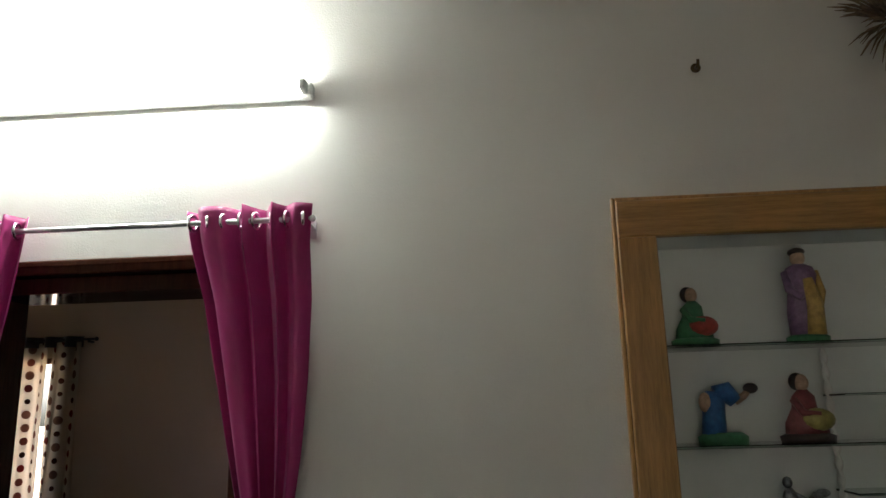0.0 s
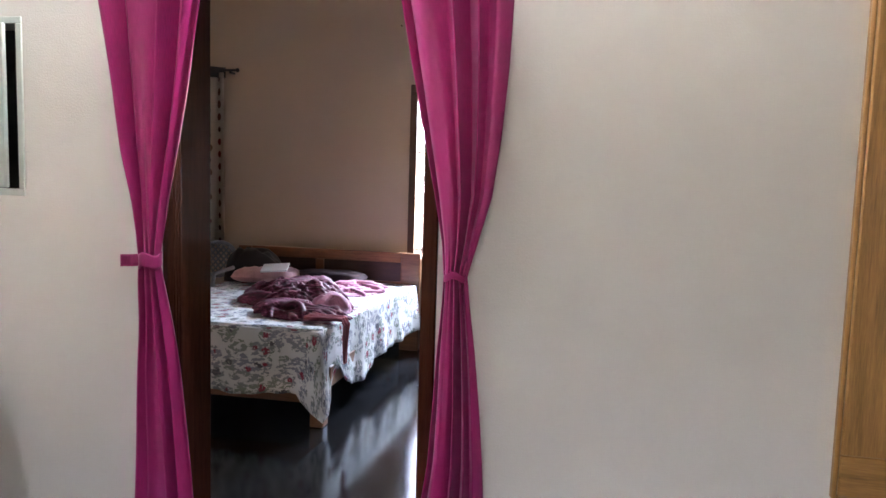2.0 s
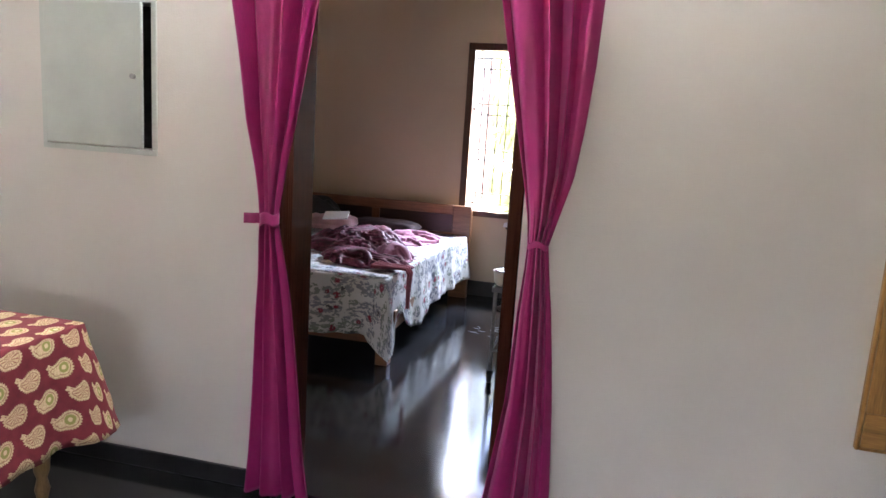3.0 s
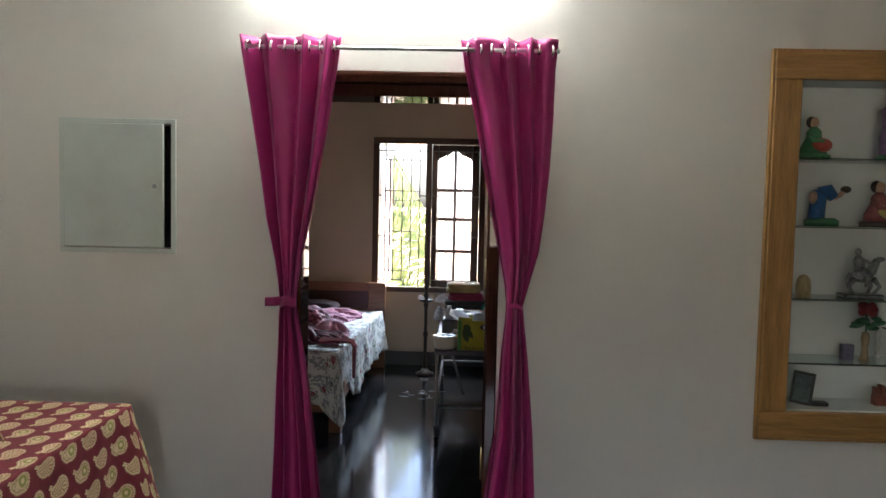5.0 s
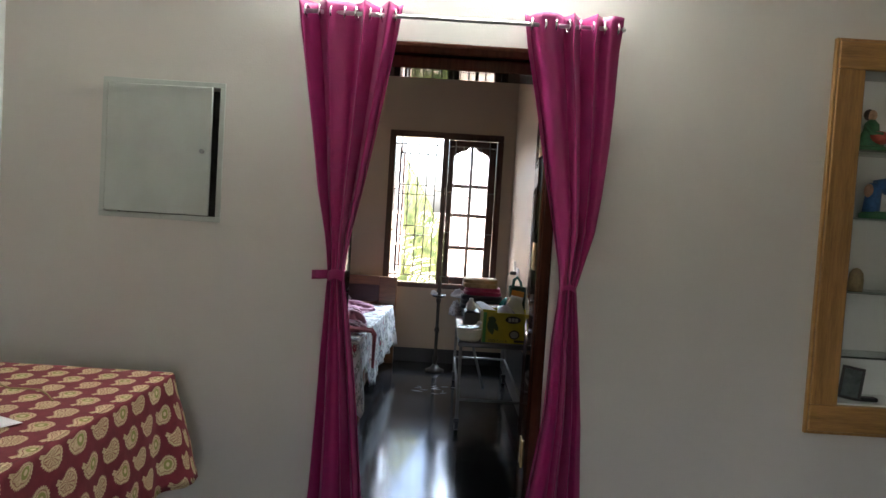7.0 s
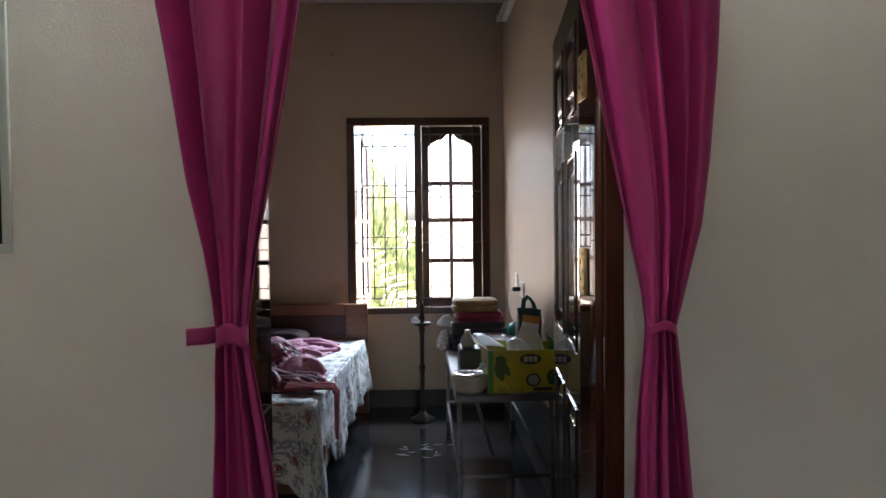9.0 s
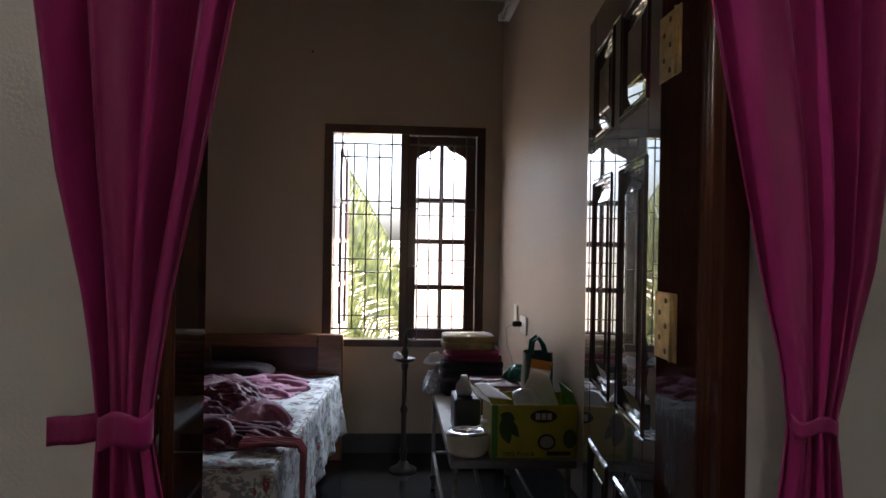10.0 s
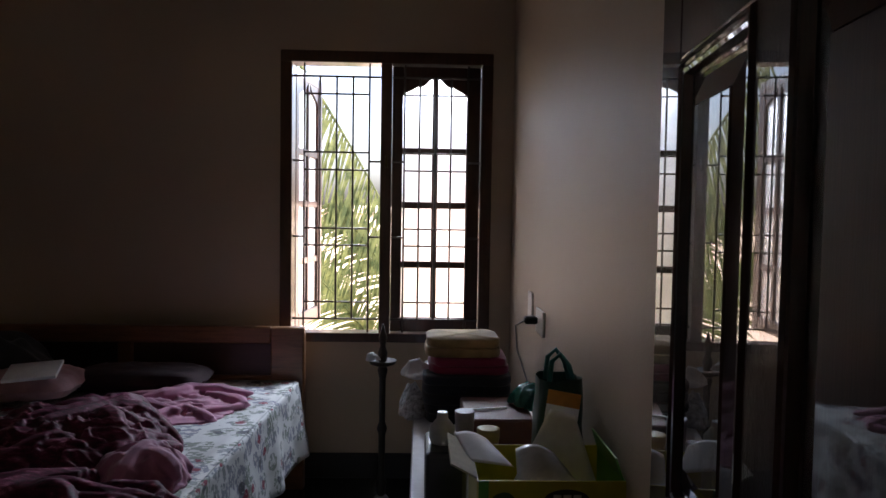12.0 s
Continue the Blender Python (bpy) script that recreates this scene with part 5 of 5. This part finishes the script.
def bag_slump(u, v):
    rise = 0.34 * math.sin(math.pi * u) ** 0.7 * (1 - 0.55 * u) * (1 - (2 * v - 1) ** 4) ** 0.5
    rise *= 1 + 0.30 * noise.noise((u * 3.1, v * 2.3, 4)) + 0.16 * noise.noise((u * 9, v * 6, 8))
    return -1.84 + 0.225 * (1 - math.cos(math.pi * u)) + 0.03 * noise.noise((u * 4, v * 4, 1)), 3.18 + 0.28 * (v - 0.5) + 0.02 * noise.noise((u * 5, v * 5, 3)), SHEET_TOP + 0.004 + max(0.0, rise)


m.surface(bag_slump, 40, 26)
thing("black_bag", m, woven("black bag cloth", (0.015, 0.014, 0.016), 0.7, 0.1), "slumped black bag at the head of the bed", "bag", solid=0.004)

# ---- bedroom: chair beside the bed ----
CHAIR_PLASTIC = plain("grey chair plastic", (0.20, 0.215, 0.23), 0.35)
chair = empty("plastic_chair", -2.0, 3.0, 0, "grey plastic chair with a lattice oval back", "chair")
CM = pose(-2.0, 3.0, 0, 0, 0, -6)
part("seat", Mesh().box(-0.22, 0.22, -0.22, 0.20, 0.42, 0.445, 0.012, segments=2).place(CM), CHAIR_PLASTIC, chair)
for x, y in ((-0.20, -0.20), (0.20, -0.20), (-0.19, 0.19), (0.19, 0.19)):
    part("leg", Mesh().tube([CM @ Vector((x, y, 0.43)), CM @ Vector((x * 1.15, y * 1.2, 0.0))], [0.022, 0.016], 10), CHAIR_PLASTIC, chair)
part("back_rim", Mesh().tube([CM @ Vector((0.172 * math.cos(q), 0.20 + 0.03 * math.sin(q), 0.702 + 0.134 * math.sin(q))) for q in [2 * math.pi * k / 28 for k in range(29)]], 0.016, 8), CHAIR_PLASTIC, chair)
for k in range(9):
    for s in (1, -1):
        off = -0.20 + 0.05 * k
        pts = [Vector((t, 0.205, 0.702 + s * t + off)) for t in [-0.19 + 0.019 * j for j in range(21)]]
        pts = [p for p in pts if (p.x / 0.167) ** 2 + ((p.z - 0.702) / 0.130) ** 2 <= 1]
        if len(pts) > 1:
            part("lattice_bar", Mesh().tube([CM @ p for p in (pts[0], pts[-1])], 0.008, 6), CHAIR_PLASTIC, chair)
for x in (-0.17, 0.17):
    part("back_post", Mesh().tube([CM @ Vector((x, 0.19, 0.43)), CM @ Vector((x * 0.8, 0.19, 0.62))], 0.018, 8), CHAIR_PLASTIC, chair)
for x in (-0.23, 0.23):
    part("armrest", Mesh().tube([CM @ Vector(p) for p in ((x * 0.8, 0.20, 0.70), (x, 0.08, 0.66), (x, -0.18, 0.64), (x * 0.98, -0.21, 0.43))], 0.017, 8), CHAIR_PLASTIC, chair)

# ---- bedroom: dotted curtain ----
rod2 = empty("curtain_rod", -2.55, ROOM_FAR - 0.07, 2.25, "dark curtain rod above the bedroom window", "curtain rod")
part("pole", Mesh().tube([(-3.05, ROOM_FAR - 0.07, 2.262), (-2.02, ROOM_FAR - 0.07, 2.262)], 0.011, 10), BLACK_PLASTIC, rod2)
part("finial", Mesh().ball(-2.005, ROOM_FAR - 0.07, 2.262, 0.018, 0.018, 0.018), BLACK_PLASTIC, rod2)
part("bracket", Mesh().box(-2.08, -2.06, ROOM_FAR - 0.075, ROOM_FAR, 2.235, 2.252, 0.002), BLACK_PLASTIC, rod2)
drape = empty("dotted_curtain", -2.55, ROOM_FAR - 0.07, 0.78, "cream curtain with brown and red dots", "curtain")
for a, b, seed in ((-3.05, -2.405, 0.0), (-2.390, -2.12, 1.7)):
    part("fabric", Mesh().surface(lambda u, v: (a + (b - a) * u - 0.012 * v * math.sin(3 * u + seed), ROOM_FAR - 0.07 + 0.026 * math.sin((a + (b - a) * u) * 37 + seed) + 0.006 * math.sin(9 * v + 20 * u), 2.24 - 1.47 * v), 70, 30,
                                  uv=lambda u, v: ((a + (b - a) * u) * 1.35 + 9, v * 1.47)), DOTS, drape, solid=0.0015)
part("heading", Mesh().surface(lambda u, v: (-3.05 + 0.93 * u, ROOM_FAR - 0.074 + 0.030 * math.sin(u * 34), 2.29 - 0.09 * v), 90, 2), woven("black heading tape", (0.02, 0.018, 0.018)), drape, "black heading band", solid=0.002)

# ---- bedroom: trolley table and what stands on it ----
KX0, KX1, KY0, KY1, KZ = 0.175, 0.645, 1.53, 2.98, 0.578
TROLLEY_PAINT = plain("dull grey paint", (0.20, 0.20, 0.20), 0.45, wear=0.25)
trolley = empty("trolley", 0.41, 2.25, 0, "narrow steel trolley table on castors", "trolley")
part("top", Mesh().box(KX0, KX1, KY0, KY1, KZ - 0.03, KZ, 0.004), plain("worn dark top", (0.10, 0.10, 0.11), 0.4), trolley)
part("top_cover", Mesh().box(KX0 + 0.004, KX1 - 0.004, KY0 + 0.20, KY1 - 0.004, KZ + 0.0005, KZ + 0.004), PAPER, trolley, "white sheet covering the top")
for x in (KX0 + 0.02, KX1 - 0.03):
    for y in (KY0 + 0.02, KY1 - 0.03):
        leg = part("leg", Mesh().tube([(x, y, KZ - 0.03), (x, y, 0.06)], 0.011, 10), TROLLEY_PAINT, trolley)
        part("castor", Mesh().tube([(x - 0.012, y, 0.030), (x + 0.012, y, 0.030)], 0.030, 14).box(x - 0.018, x + 0.018, y - 0.014, y + 0.014, 0.045, 0.075, 0.004), BLACK_PLASTIC, leg, "black rubber castor")
for y in (KY0 + 0.02, KY1 - 0.03):
    part("cross_bar", Mesh().tube([(KX0 + 0.02, y, 0.20), (KX1 - 0.03, y, 0.20)], 0.009, 8), TROLLEY_PAINT, trolley)
for x in (KX0 + 0.02, KX1 - 0.03):
    part("cross_bar", Mesh().tube([(x, KY0 + 0.02, 0.20), (x, KY1 - 0.03, 0.20)], 0.009, 8), TROLLEY_PAINT, trolley)
part("brace", Mesh().tube([(KX0 + 0.10, KY0 + 0.30, KZ - 0.03), (KX0 + 0.20, KY0 + 0.34, 0.20)], 0.009, 8), TROLLEY_PAINT, trolley)

CREAM = plain("cream melamine", (0.62, 0.58, 0.49), 0.3, wear=0.05)
bowl = empty("bowl", 0.245, 1.62, KZ, "cream bowl with a steel lid and spoon", "bowl")
part("bowl_body", Mesh().lathe(0.248, 1.625, [(0.062, KZ), (0.078, KZ + 0.02), (0.084, KZ + 0.075), (0.088, KZ + 0.082), (0.082, KZ + 0.082)], 32), CREAM, bowl)
part("lid", Mesh().lathe(0.248, 1.625, [(0.080, KZ + 0.0825), (0.078, KZ + 0.088), (0.05, KZ + 0.091), (0.048, KZ + 0.088), (0.01, KZ + 0.090)], 32), CHROME, bowl, "shiny steel lid")
part("spoon", Mesh().tube([(0.24, 1.60, KZ + 0.093), (0.275, 1.61, KZ + 0.10), (0.305, 1.625, KZ + 0.115)], 0.004, 6).ball(0.312, 1.63, KZ + 0.118, 0.018, 0.012, 0.012), STEEL, bowl)

YELLOW = plain("yellow printed carton", (0.50, 0.44, 0.03), 0.45, wear=0.12, scale=14)
CARTON_GREEN = plain("green printed carton", (0.06, 0.28, 0.03), 0.45, wear=0.2, scale=14)
DARK_INK = plain("dark carton ink", (0.035, 0.03, 0.015), 0.5)
LEAF_INK = plain("leaf green ink", (0.05, 0.10, 0.015), 0.5)
carton = empty("carton", 0.49, 1.72, KZ, "open yellow and green printed carton stuffed with papers", "carton")
QX0, QX1, QY0, QY1, QZ0, QZ1 = 0.325, 0.651, 1.565, 1.80, KZ + 0.0045, KZ + 0.200
QY0 = 1.555
part("front_panel", Mesh().box(QX0 + 0.004, QX1, QY0, QY0 + 0.004, QZ0, QZ1), YELLOW, carton)
part("back_panel", Mesh().box(QX0, QX1, QY1 - 0.004, QY1, QZ0, QZ1), YELLOW, carton)
part("side_panel", Mesh().box(QX0, QX0 + 0.004, QY0, QY1 - 0.004, QZ0, QZ1), plain("pale carton side", (0.55, 0.52, 0.22), 0.5), carton, "paler side with a red mark")
part("side_panel", Mesh().box(QX1 - 0.004, QX1, QY0 + 0.004, QY1 - 0.004, QZ0, QZ1), CARTON_GREEN, carton)
part("bottom", Mesh().box(QX0 + 0.004, QX1 - 0.004, QY0 + 0.004, QY1 - 0.004, QZ0, QZ0 + 0.004), YELLOW, carton)
part("green_strip", Mesh().box(QX0 + 0.004, QX0 + 0.026, QY0 - 0.0012, QY0, QZ0, QZ1), CARTON_GREEN, carton, "green printed edge")


def oval(cx, cz, rx, rz, y, n=28):
    return Mesh().prism([(cx + rx * math.cos(2 * math.pi * k / n), cz + rz * math.sin(2 * math.pi * k / n)) for k in range(n)], y, y - 0.0012)


badge = part("badge", oval(0.522, QZ1 - 0.042, 0.050, 0.024, QY0), DARK_INK, carton, "dark oval badge")
for k in range(3):
    part("badge_mark", Mesh().box(0.492 + 0.022 * k, 0.509 + 0.022 * k, QY0 - 0.0022, QY0 - 0.0012, QZ1 - 0.054, QZ1 - 0.030), plain("pale carton ink", (0.55, 0.55, 0.45), 0.5), badge)
seal = part("seal", oval(0.535, QZ0 + 0.058, 0.034, 0.030, QY0), DARK_INK, carton, "round printed seal")
part("seal_ring", oval(0.535, QZ0 + 0.058, 0.026, 0.022, QY0 - 0.0012), plain("grey carton ink", (0.40, 0.40, 0.36), 0.5), seal)
m = Mesh()
for ax, az, bx, bz, wd in ((0.36, QZ1 - 0.035, 0.415, QZ1 - 0.055, 0.020), (0.365, QZ1 - 0.05, 0.395, QZ1 - 0.145, 0.022), (0.375, QZ1 - 0.04, 0.43, QZ1 - 0.12, 0.018)):
    way = Vector((bx - ax, 0, bz - az))
    side = Vector((-way.z, 0, way.x)).normalized()
    pts = [Vector((ax, 0, az)) + way * t + side * wd * math.sin(math.pi * t) ** 0.8 for t in [k / 8 for k in range(9)]] + [Vector((ax, 0, az)) + way * t - side * wd * math.sin(math.pi * t) ** 0.8 for t in [k / 8 for k in range(7, 0, -1)]]
    m.prism([(p.x, p.z) for p in pts], QY0, QY0 - 0.001)
part("printed_leaf", m, LEAF_INK, carton, "dark green printed leaves")
part("printed_leaf", oval(0.622, QZ0 + 0.07, 0.026, 0.036, QY0), LEAF_INK, carton)
line = bpy.data.curves.new("print_line", "FONT")
line.body, line.size, line.extrude = "100% Pure &", 0.024, 0.0004
ink = new("print_line", line)
ink.matrix_world = Matrix.Identity(4)
letters = bpy.data.meshes.new_from_object(ink.evaluated_get(bpy.context.evaluated_depsgraph_get()))
bpy.data.objects.remove(ink)
letters.transform(pose(QX0 + 0.040, QY0 - 0.0012, QZ0 + 0.006, 90, 0, 0))
letters.materials.clear()
letters.materials.append(DARK_INK)
ink = new("print_line", letters)
ink.parent = carton
ink.matrix_parent_inverse = carton.matrix_basis.inverted()
tagged(ink, "line of dark printed words")
part("print_line", Mesh().box(0.535, 0.625, QY0 - 0.0012, QY0, QZ0 + 0.008, QZ0 + 0.024), DARK_INK, carton, "line of small unreadable print")
part("flap", Mesh().box(0, 0.004, 0, 0.22, 0, 0.065).place(pose(QX0, QY0 + 0.008, QZ1 + 0.001, 0, -62, 0)), plain("bare carton flap", (0.50, 0.47, 0.38), 0.8), carton, "bent flap, bare card inside")
part("flap", Mesh().box(-0.004, 0, 0, 0.22, 0, 0.05).place(pose(QX1 - 0.004, QY0 + 0.008, QZ1 + 0.001, 0, -18, 0)), CARTON_GREEN, carton)


def leaning_sheet(corners, bend, mat, label):
    a, b, c, d = [Vector(p) for p in corners]
    normal = (b - a).cross(d - a).normalized()
    m = Mesh().surface(lambda u, v: a.lerp(b, u).lerp(d.lerp(c, u), v) + normal * bend * math.sin(math.pi * u) * v, 10, 10)
    return thing("paper", m, mat, label, "paper", solid=0.0008)


leaning_sheet(((0.43, 1.75, QZ0 + 0.12), (0.635, 1.72, QZ0 + 0.11), (0.585, 1.78, QZ0 + 0.275), (0.525, 1.79, QZ0 + 0.29)), 0.01, PAPER, "white paper sticking up out of the carton")
leaning_sheet(((0.318, 1.66, QZ1 + 0.006), (0.415, 1.63, QZ1 + 0.004), (0.365, 1.78, QZ1 + 0.022), (0.285, 1.78, QZ1 + 0.035)), 0.012, PAPER, "white paper lying over the carton's edge")
leaning_sheet(((0.42, 1.60, QZ1 - 0.025), (0.56, 1.60, QZ1 - 0.025), (0.52, 1.70, QZ1 + 0.012), (0.43, 1.72, QZ1 + 0.016)), 0.02, plain("clear plastic wrap", (0.45, 0.46, 0.48), 0.15), "crumpled clear wrap in the carton's mouth")

thing("black_container", Mesh().box(0.215, 0.325, 1.86, 2.06, KZ + 0.0045, KZ + 0.155, 0.012, segments=2), plain("dark blue-black plastic", (0.012, 0.012, 0.02), 0.35), "dark blue-black plastic container on the trolley", "container")
CLOUDY = plain("cloudy plastic", (0.55, 0.55, 0.58), 0.3, wear=0.15)
thing("plastic_bottle", Mesh().lathe(0.262, 1.95, [(0.030, KZ + 0.156), (0.036, KZ + 0.17), (0.034, KZ + 0.20), (0.016, KZ + 0.222), (0.014, KZ + 0.24)], 18), CLOUDY, "small cloudy plastic bottle on a container", "bottle")
thing("steel_tumbler", Mesh().lathe(0.335, 2.14, [(0.024, KZ + 0.0045), (0.026, KZ + 0.10), (0.030, KZ + 0.19), (0.027, KZ + 0.19)], 20), plain("grey mauve plastic", (0.36, 0.33, 0.38), 0.35), "tall greyish plastic tumbler", "tumbler")
thing("tape_roll", Mesh().lathe(0.402, 2.10, [(0.030, KZ + 0.0045), (0.031, KZ + 0.11), (0.034, KZ + 0.125), (0.034, KZ + 0.150), (0.024, KZ + 0.150)], 20), plain("ochre lid tin", (0.44, 0.32, 0.12), 0.4), "round tin with an ochre lid", "tin")
thing("flat_tray", Mesh().box(0.34, 0.56, 2.22, 2.50, KZ + 0.0045, KZ + 0.14, 0.006), plain("reddish brown box", (0.16, 0.055, 0.045), 0.5), "reddish brown box holding small things", "box")
thing("plastic_bag", crumpled(0.565, 2.38, KZ + 0.145, 0.065, 0.09, 0.09, 0.3, 7.0, n=30), plain("teal plastic", (0.03, 0.22, 0.18), 0.25, wear=0.4), "crumpled teal plastic bag on a box", "plastic bag", solid=0.002)
thing("comb", Mesh().box(0, 0.15, 0, 0.012, 0, 0.006, 0.002).place(pose(0.34, 2.30, KZ + 0.143, 0, 0, 12)), WHITE_PLASTIC, "long pale strip lying on a box", "strip")

# folded clothes at the window end
def folded(x0, x1, y0, y1, z0, z1, mat, label, seed):
    m = Mesh()
    layers = max(2, int((z1 - z0) / 0.03))
    cx, cy = (x0 + x1) / 2, (y0 + y1) / 2
    for k in range(layers):
        za, zb = z0 + (z1 - z0) * k / layers, z0 + (z1 - z0) * (k + 1) / layers
        rnd = random.Random(seed * 31 + k)
        hx, hy = (x1 - x0) / 2 * rnd.uniform(0.92, 1.03), (y1 - y0) / 2 * rnd.uniform(0.92, 1.03)

        def at(u, v, za=za, zb=zb, hx=hx, hy=hy, k=k):
            q = 2 * math.pi * u
            ex, ey = math.copysign(abs(math.cos(q)) ** 0.35, math.cos(q)), math.copysign(abs(math.sin(q)) ** 0.35, math.sin(q))
            prof = math.sin(math.pi * v) ** 0.5
            r = 0.93 + 0.07 * prof if 0 < v < 1 else 0.0
            wob = 0.010 * noise.noise((ex * 2 + k, ey * 2, seed))
            return cx + ex * hx * r + wob, cy + ey * hy * r, za + (zb - za) * (0.5 - 0.5 * math.cos(math.pi * v)) + wob * 0.8
        m.surface(at, 40, 8, close=True)
    return thing("folded_clothes", m, mat, label, "clothes", "stack of folded clothes on the trolley")


folded(0.205, 0.545, 2.60, 2.92, KZ + 0.005, KZ + 0.185, woven("navy black cloth", (0.016, 0.018, 0.03), 0.8, 0.2), "dark navy folded clothes at the bottom of the stack", 1)
folded(0.235, 0.530, 2.62, 2.90, KZ + 0.185, KZ + 0.245, woven("crimson cloth", (0.28, 0.015, 0.07), 0.75, 0.3), "folded crimson cloth in the stack", 2)
folded(0.220, 0.500, 2.64, 2.90, KZ + 0.245, KZ + 0.315, woven("mustard print cloth", (0.34, 0.23, 0.11), 0.8, 0.2, 0.5), "folded mustard print cloth on top", 3)
thing("checked_cloth", crumpled(0.17, 2.76, KZ + 0.005, 0.055, 0.10, 0.16, 0.0, 9.0, n=30), plain("grey white print", (0.42, 0.43, 0.46), 0.8, wear=0.7, scale=70), "crumpled grey and white printed cloth", "clothes", solid=0.002)
thing("white_cloth", crumpled(0.185, 2.76, KZ + 0.15, 0.055, 0.08, 0.09, 0.4, 11.0, n=24), woven("white cloth", (0.7, 0.71, 0.74)), "crumpled white cloth beside the stack", "clothes", solid=0.002)

bag = empty("shopping_bag", 0.575, 1.95, KZ, "dark green shopping bag standing by the wall", "bag")
m = Mesh()
def bag_at(u, v):
    q = 2 * math.pi * u
    ex, ey = math.copysign(abs(math.cos(q)) ** 0.4, math.cos(q)), math.copysign(abs(math.sin(q)) ** 0.4, math.sin(q))
    w, d = 0.070 - 0.012 * v, 0.075 * (1 - 0.25 * v)
    return 0.575 + ex * w * (1 + 0.08 * noise.noise((ex * 2, v * 4, 1))), 1.95 + ey * d + 0.01 * noise.noise((ey * 3, v * 5, 2)), KZ + 0.005 + 0.335 * v + 0.016 * noise.noise((ex, ey, 5)) * v
m.surface(bag_at, 36, 14, close=True)
part("body", m, plain("dark green woven plastic", (0.012, 0.06, 0.05), 0.35, wear=0.3), bag)
for y in (1.92, 1.985):
    part("handle", Mesh().tube([(0.545, y, KZ + 0.325), (0.552, y + 0.005, KZ + 0.385), (0.575, y + 0.01, KZ + 0.405), (0.598, y + 0.005, KZ + 0.375), (0.612, y, KZ + 0.325)], 0.007, 8), plain("teal strap", (0.02, 0.16, 0.15), 0.35), bag)
cal = empty("leaflet", 0.51, 1.86, KZ, "white leaflet with an orange band leaning on the bag", "leaflet")
LM = pose(0.488, 1.845, KZ + 0.006, -7, 7, -14)
part("sheet", Mesh().box(0, 0.085, 0, 0.003, 0, 0.285).place(LM), PAPER, cal)
part("band", Mesh().box(0, 0.085, 0, 0.003, 0.285, 0.322).place(LM), plain("orange print", (0.62, 0.26, 0.03), 0.5), cal, "orange printed band")

# standing brass lamp between bed and trolley
STAND_METAL = plain("tarnished lamp metal", (0.020, 0.014, 0.008), 0.5, wear=0.3)
stand = empty("oil_lamp_stand", 0.03, 3.27, 0, "tall dull brass oil lamp stand on the floor", "oil lamp")
part("base", Mesh().lathe(0.03, 3.27, [(0.080, 0), (0.084, 0.012), (0.045, 0.03), (0.022, 0.06)], 20), STAND_METAL, stand)
part("stem", Mesh().lathe(0.03, 3.27, [(0.018, 0.06), (0.024, 0.12), (0.014, 0.16), (0.016, 0.34), (0.024, 0.37), (0.014, 0.40), (0.015, 0.60), (0.024, 0.64), (0.016, 0.66)], 14), STAND_METAL, stand)
part("dish", Mesh().lathe(0.03, 3.27, [(0.02, 0.655), (0.058, 0.668), (0.064, 0.684), (0.054, 0.680)], 20), STAND_METAL, stand)
part("finial", Mesh().lathe(0.03, 3.27, [(0.018, 0.68), (0.022, 0.72), (0.012, 0.75), (0.020, 0.79), (0.010, 0.82), (0.004, 0.85)], 14), STAND_METAL, stand)
thing("white_tassel", crumpled(-0.02, 3.235, 0.686, 0.035, 0.025, 0.05, 0.2, 13.0, n=18), woven("white cotton", (0.72, 0.73, 0.76)), "small white cloth hung on the lamp dish", "cloth", solid=0.002)

# socket, charger, tube light on the bedroom side wall
plate = empty("wall_socket", ROOM_RIGHT, 2.85, 0.95, "white wall socket with a black charger plugged in", "socket")
part("plate", Mesh().box(ROOM_RIGHT - 0.010, ROOM_RIGHT, 2.62, 2.78, 0.905, 1.0, 0.003), WHITE_PLASTIC, plate)
part("plate", Mesh().box(ROOM_RIGHT - 0.008, ROOM_RIGHT, 2.90, 3.0, 0.93, 1.04, 0.003), WHITE_PLASTIC, plate)
part("charger", Mesh().box(ROOM_RIGHT - 0.06, ROOM_RIGHT - 0.010, 2.72, 2.76, 0.94, 0.968, 0.006), BLACK_PLASTIC, plate, "black phone charger")
thing("charger_cable", Mesh().tube([(ROOM_RIGHT - 0.058, 2.74, 0.952), (ROOM_RIGHT - 0.09, 2.76, 0.93), (ROOM_RIGHT - 0.085, 2.74, 0.84), (ROOM_RIGHT - 0.05, 2.66, 0.72), (ROOM_RIGHT - 0.03, 2.58, 0.60)], 0.0025, 6), GREY_PLASTIC, "thin grey charger cable hanging on the wall", "cable")
lamp2 = empty("tube_light", ROOM_RIGHT, 3.1, 2.8, "unlit white tube light high on the bedroom wall", "tube light")
part("batten", Mesh().box(ROOM_RIGHT - 0.035, ROOM_RIGHT, 2.2, 3.4, 2.79, 2.835, 0.005), WHITE_PLASTIC, lamp2)
part("tube", Mesh().tube([(ROOM_RIGHT - 0.06, 2.22, 2.80), (ROOM_RIGHT - 0.06, 3.38, 2.80)], 0.013, 10), plain("unlit tube glass", (0.7, 0.7, 0.68), 0.2), lamp2)
for y in (2.21, 3.37):
    part("lamp_holder", Mesh().box(ROOM_RIGHT - 0.075, ROOM_RIGHT - 0.035, y - 0.01, y + 0.01, 2.785, 2.83, 0.004), WHITE_PLASTIC, lamp2)
thing("wall_nail", Mesh().tube([(-0.60, ROOM_FAR, 2.62), (-0.60, ROOM_FAR - 0.02, 2.622)], 0.006, 6), DARK_BRASS, "dark nail in the bedroom wall", "nail")
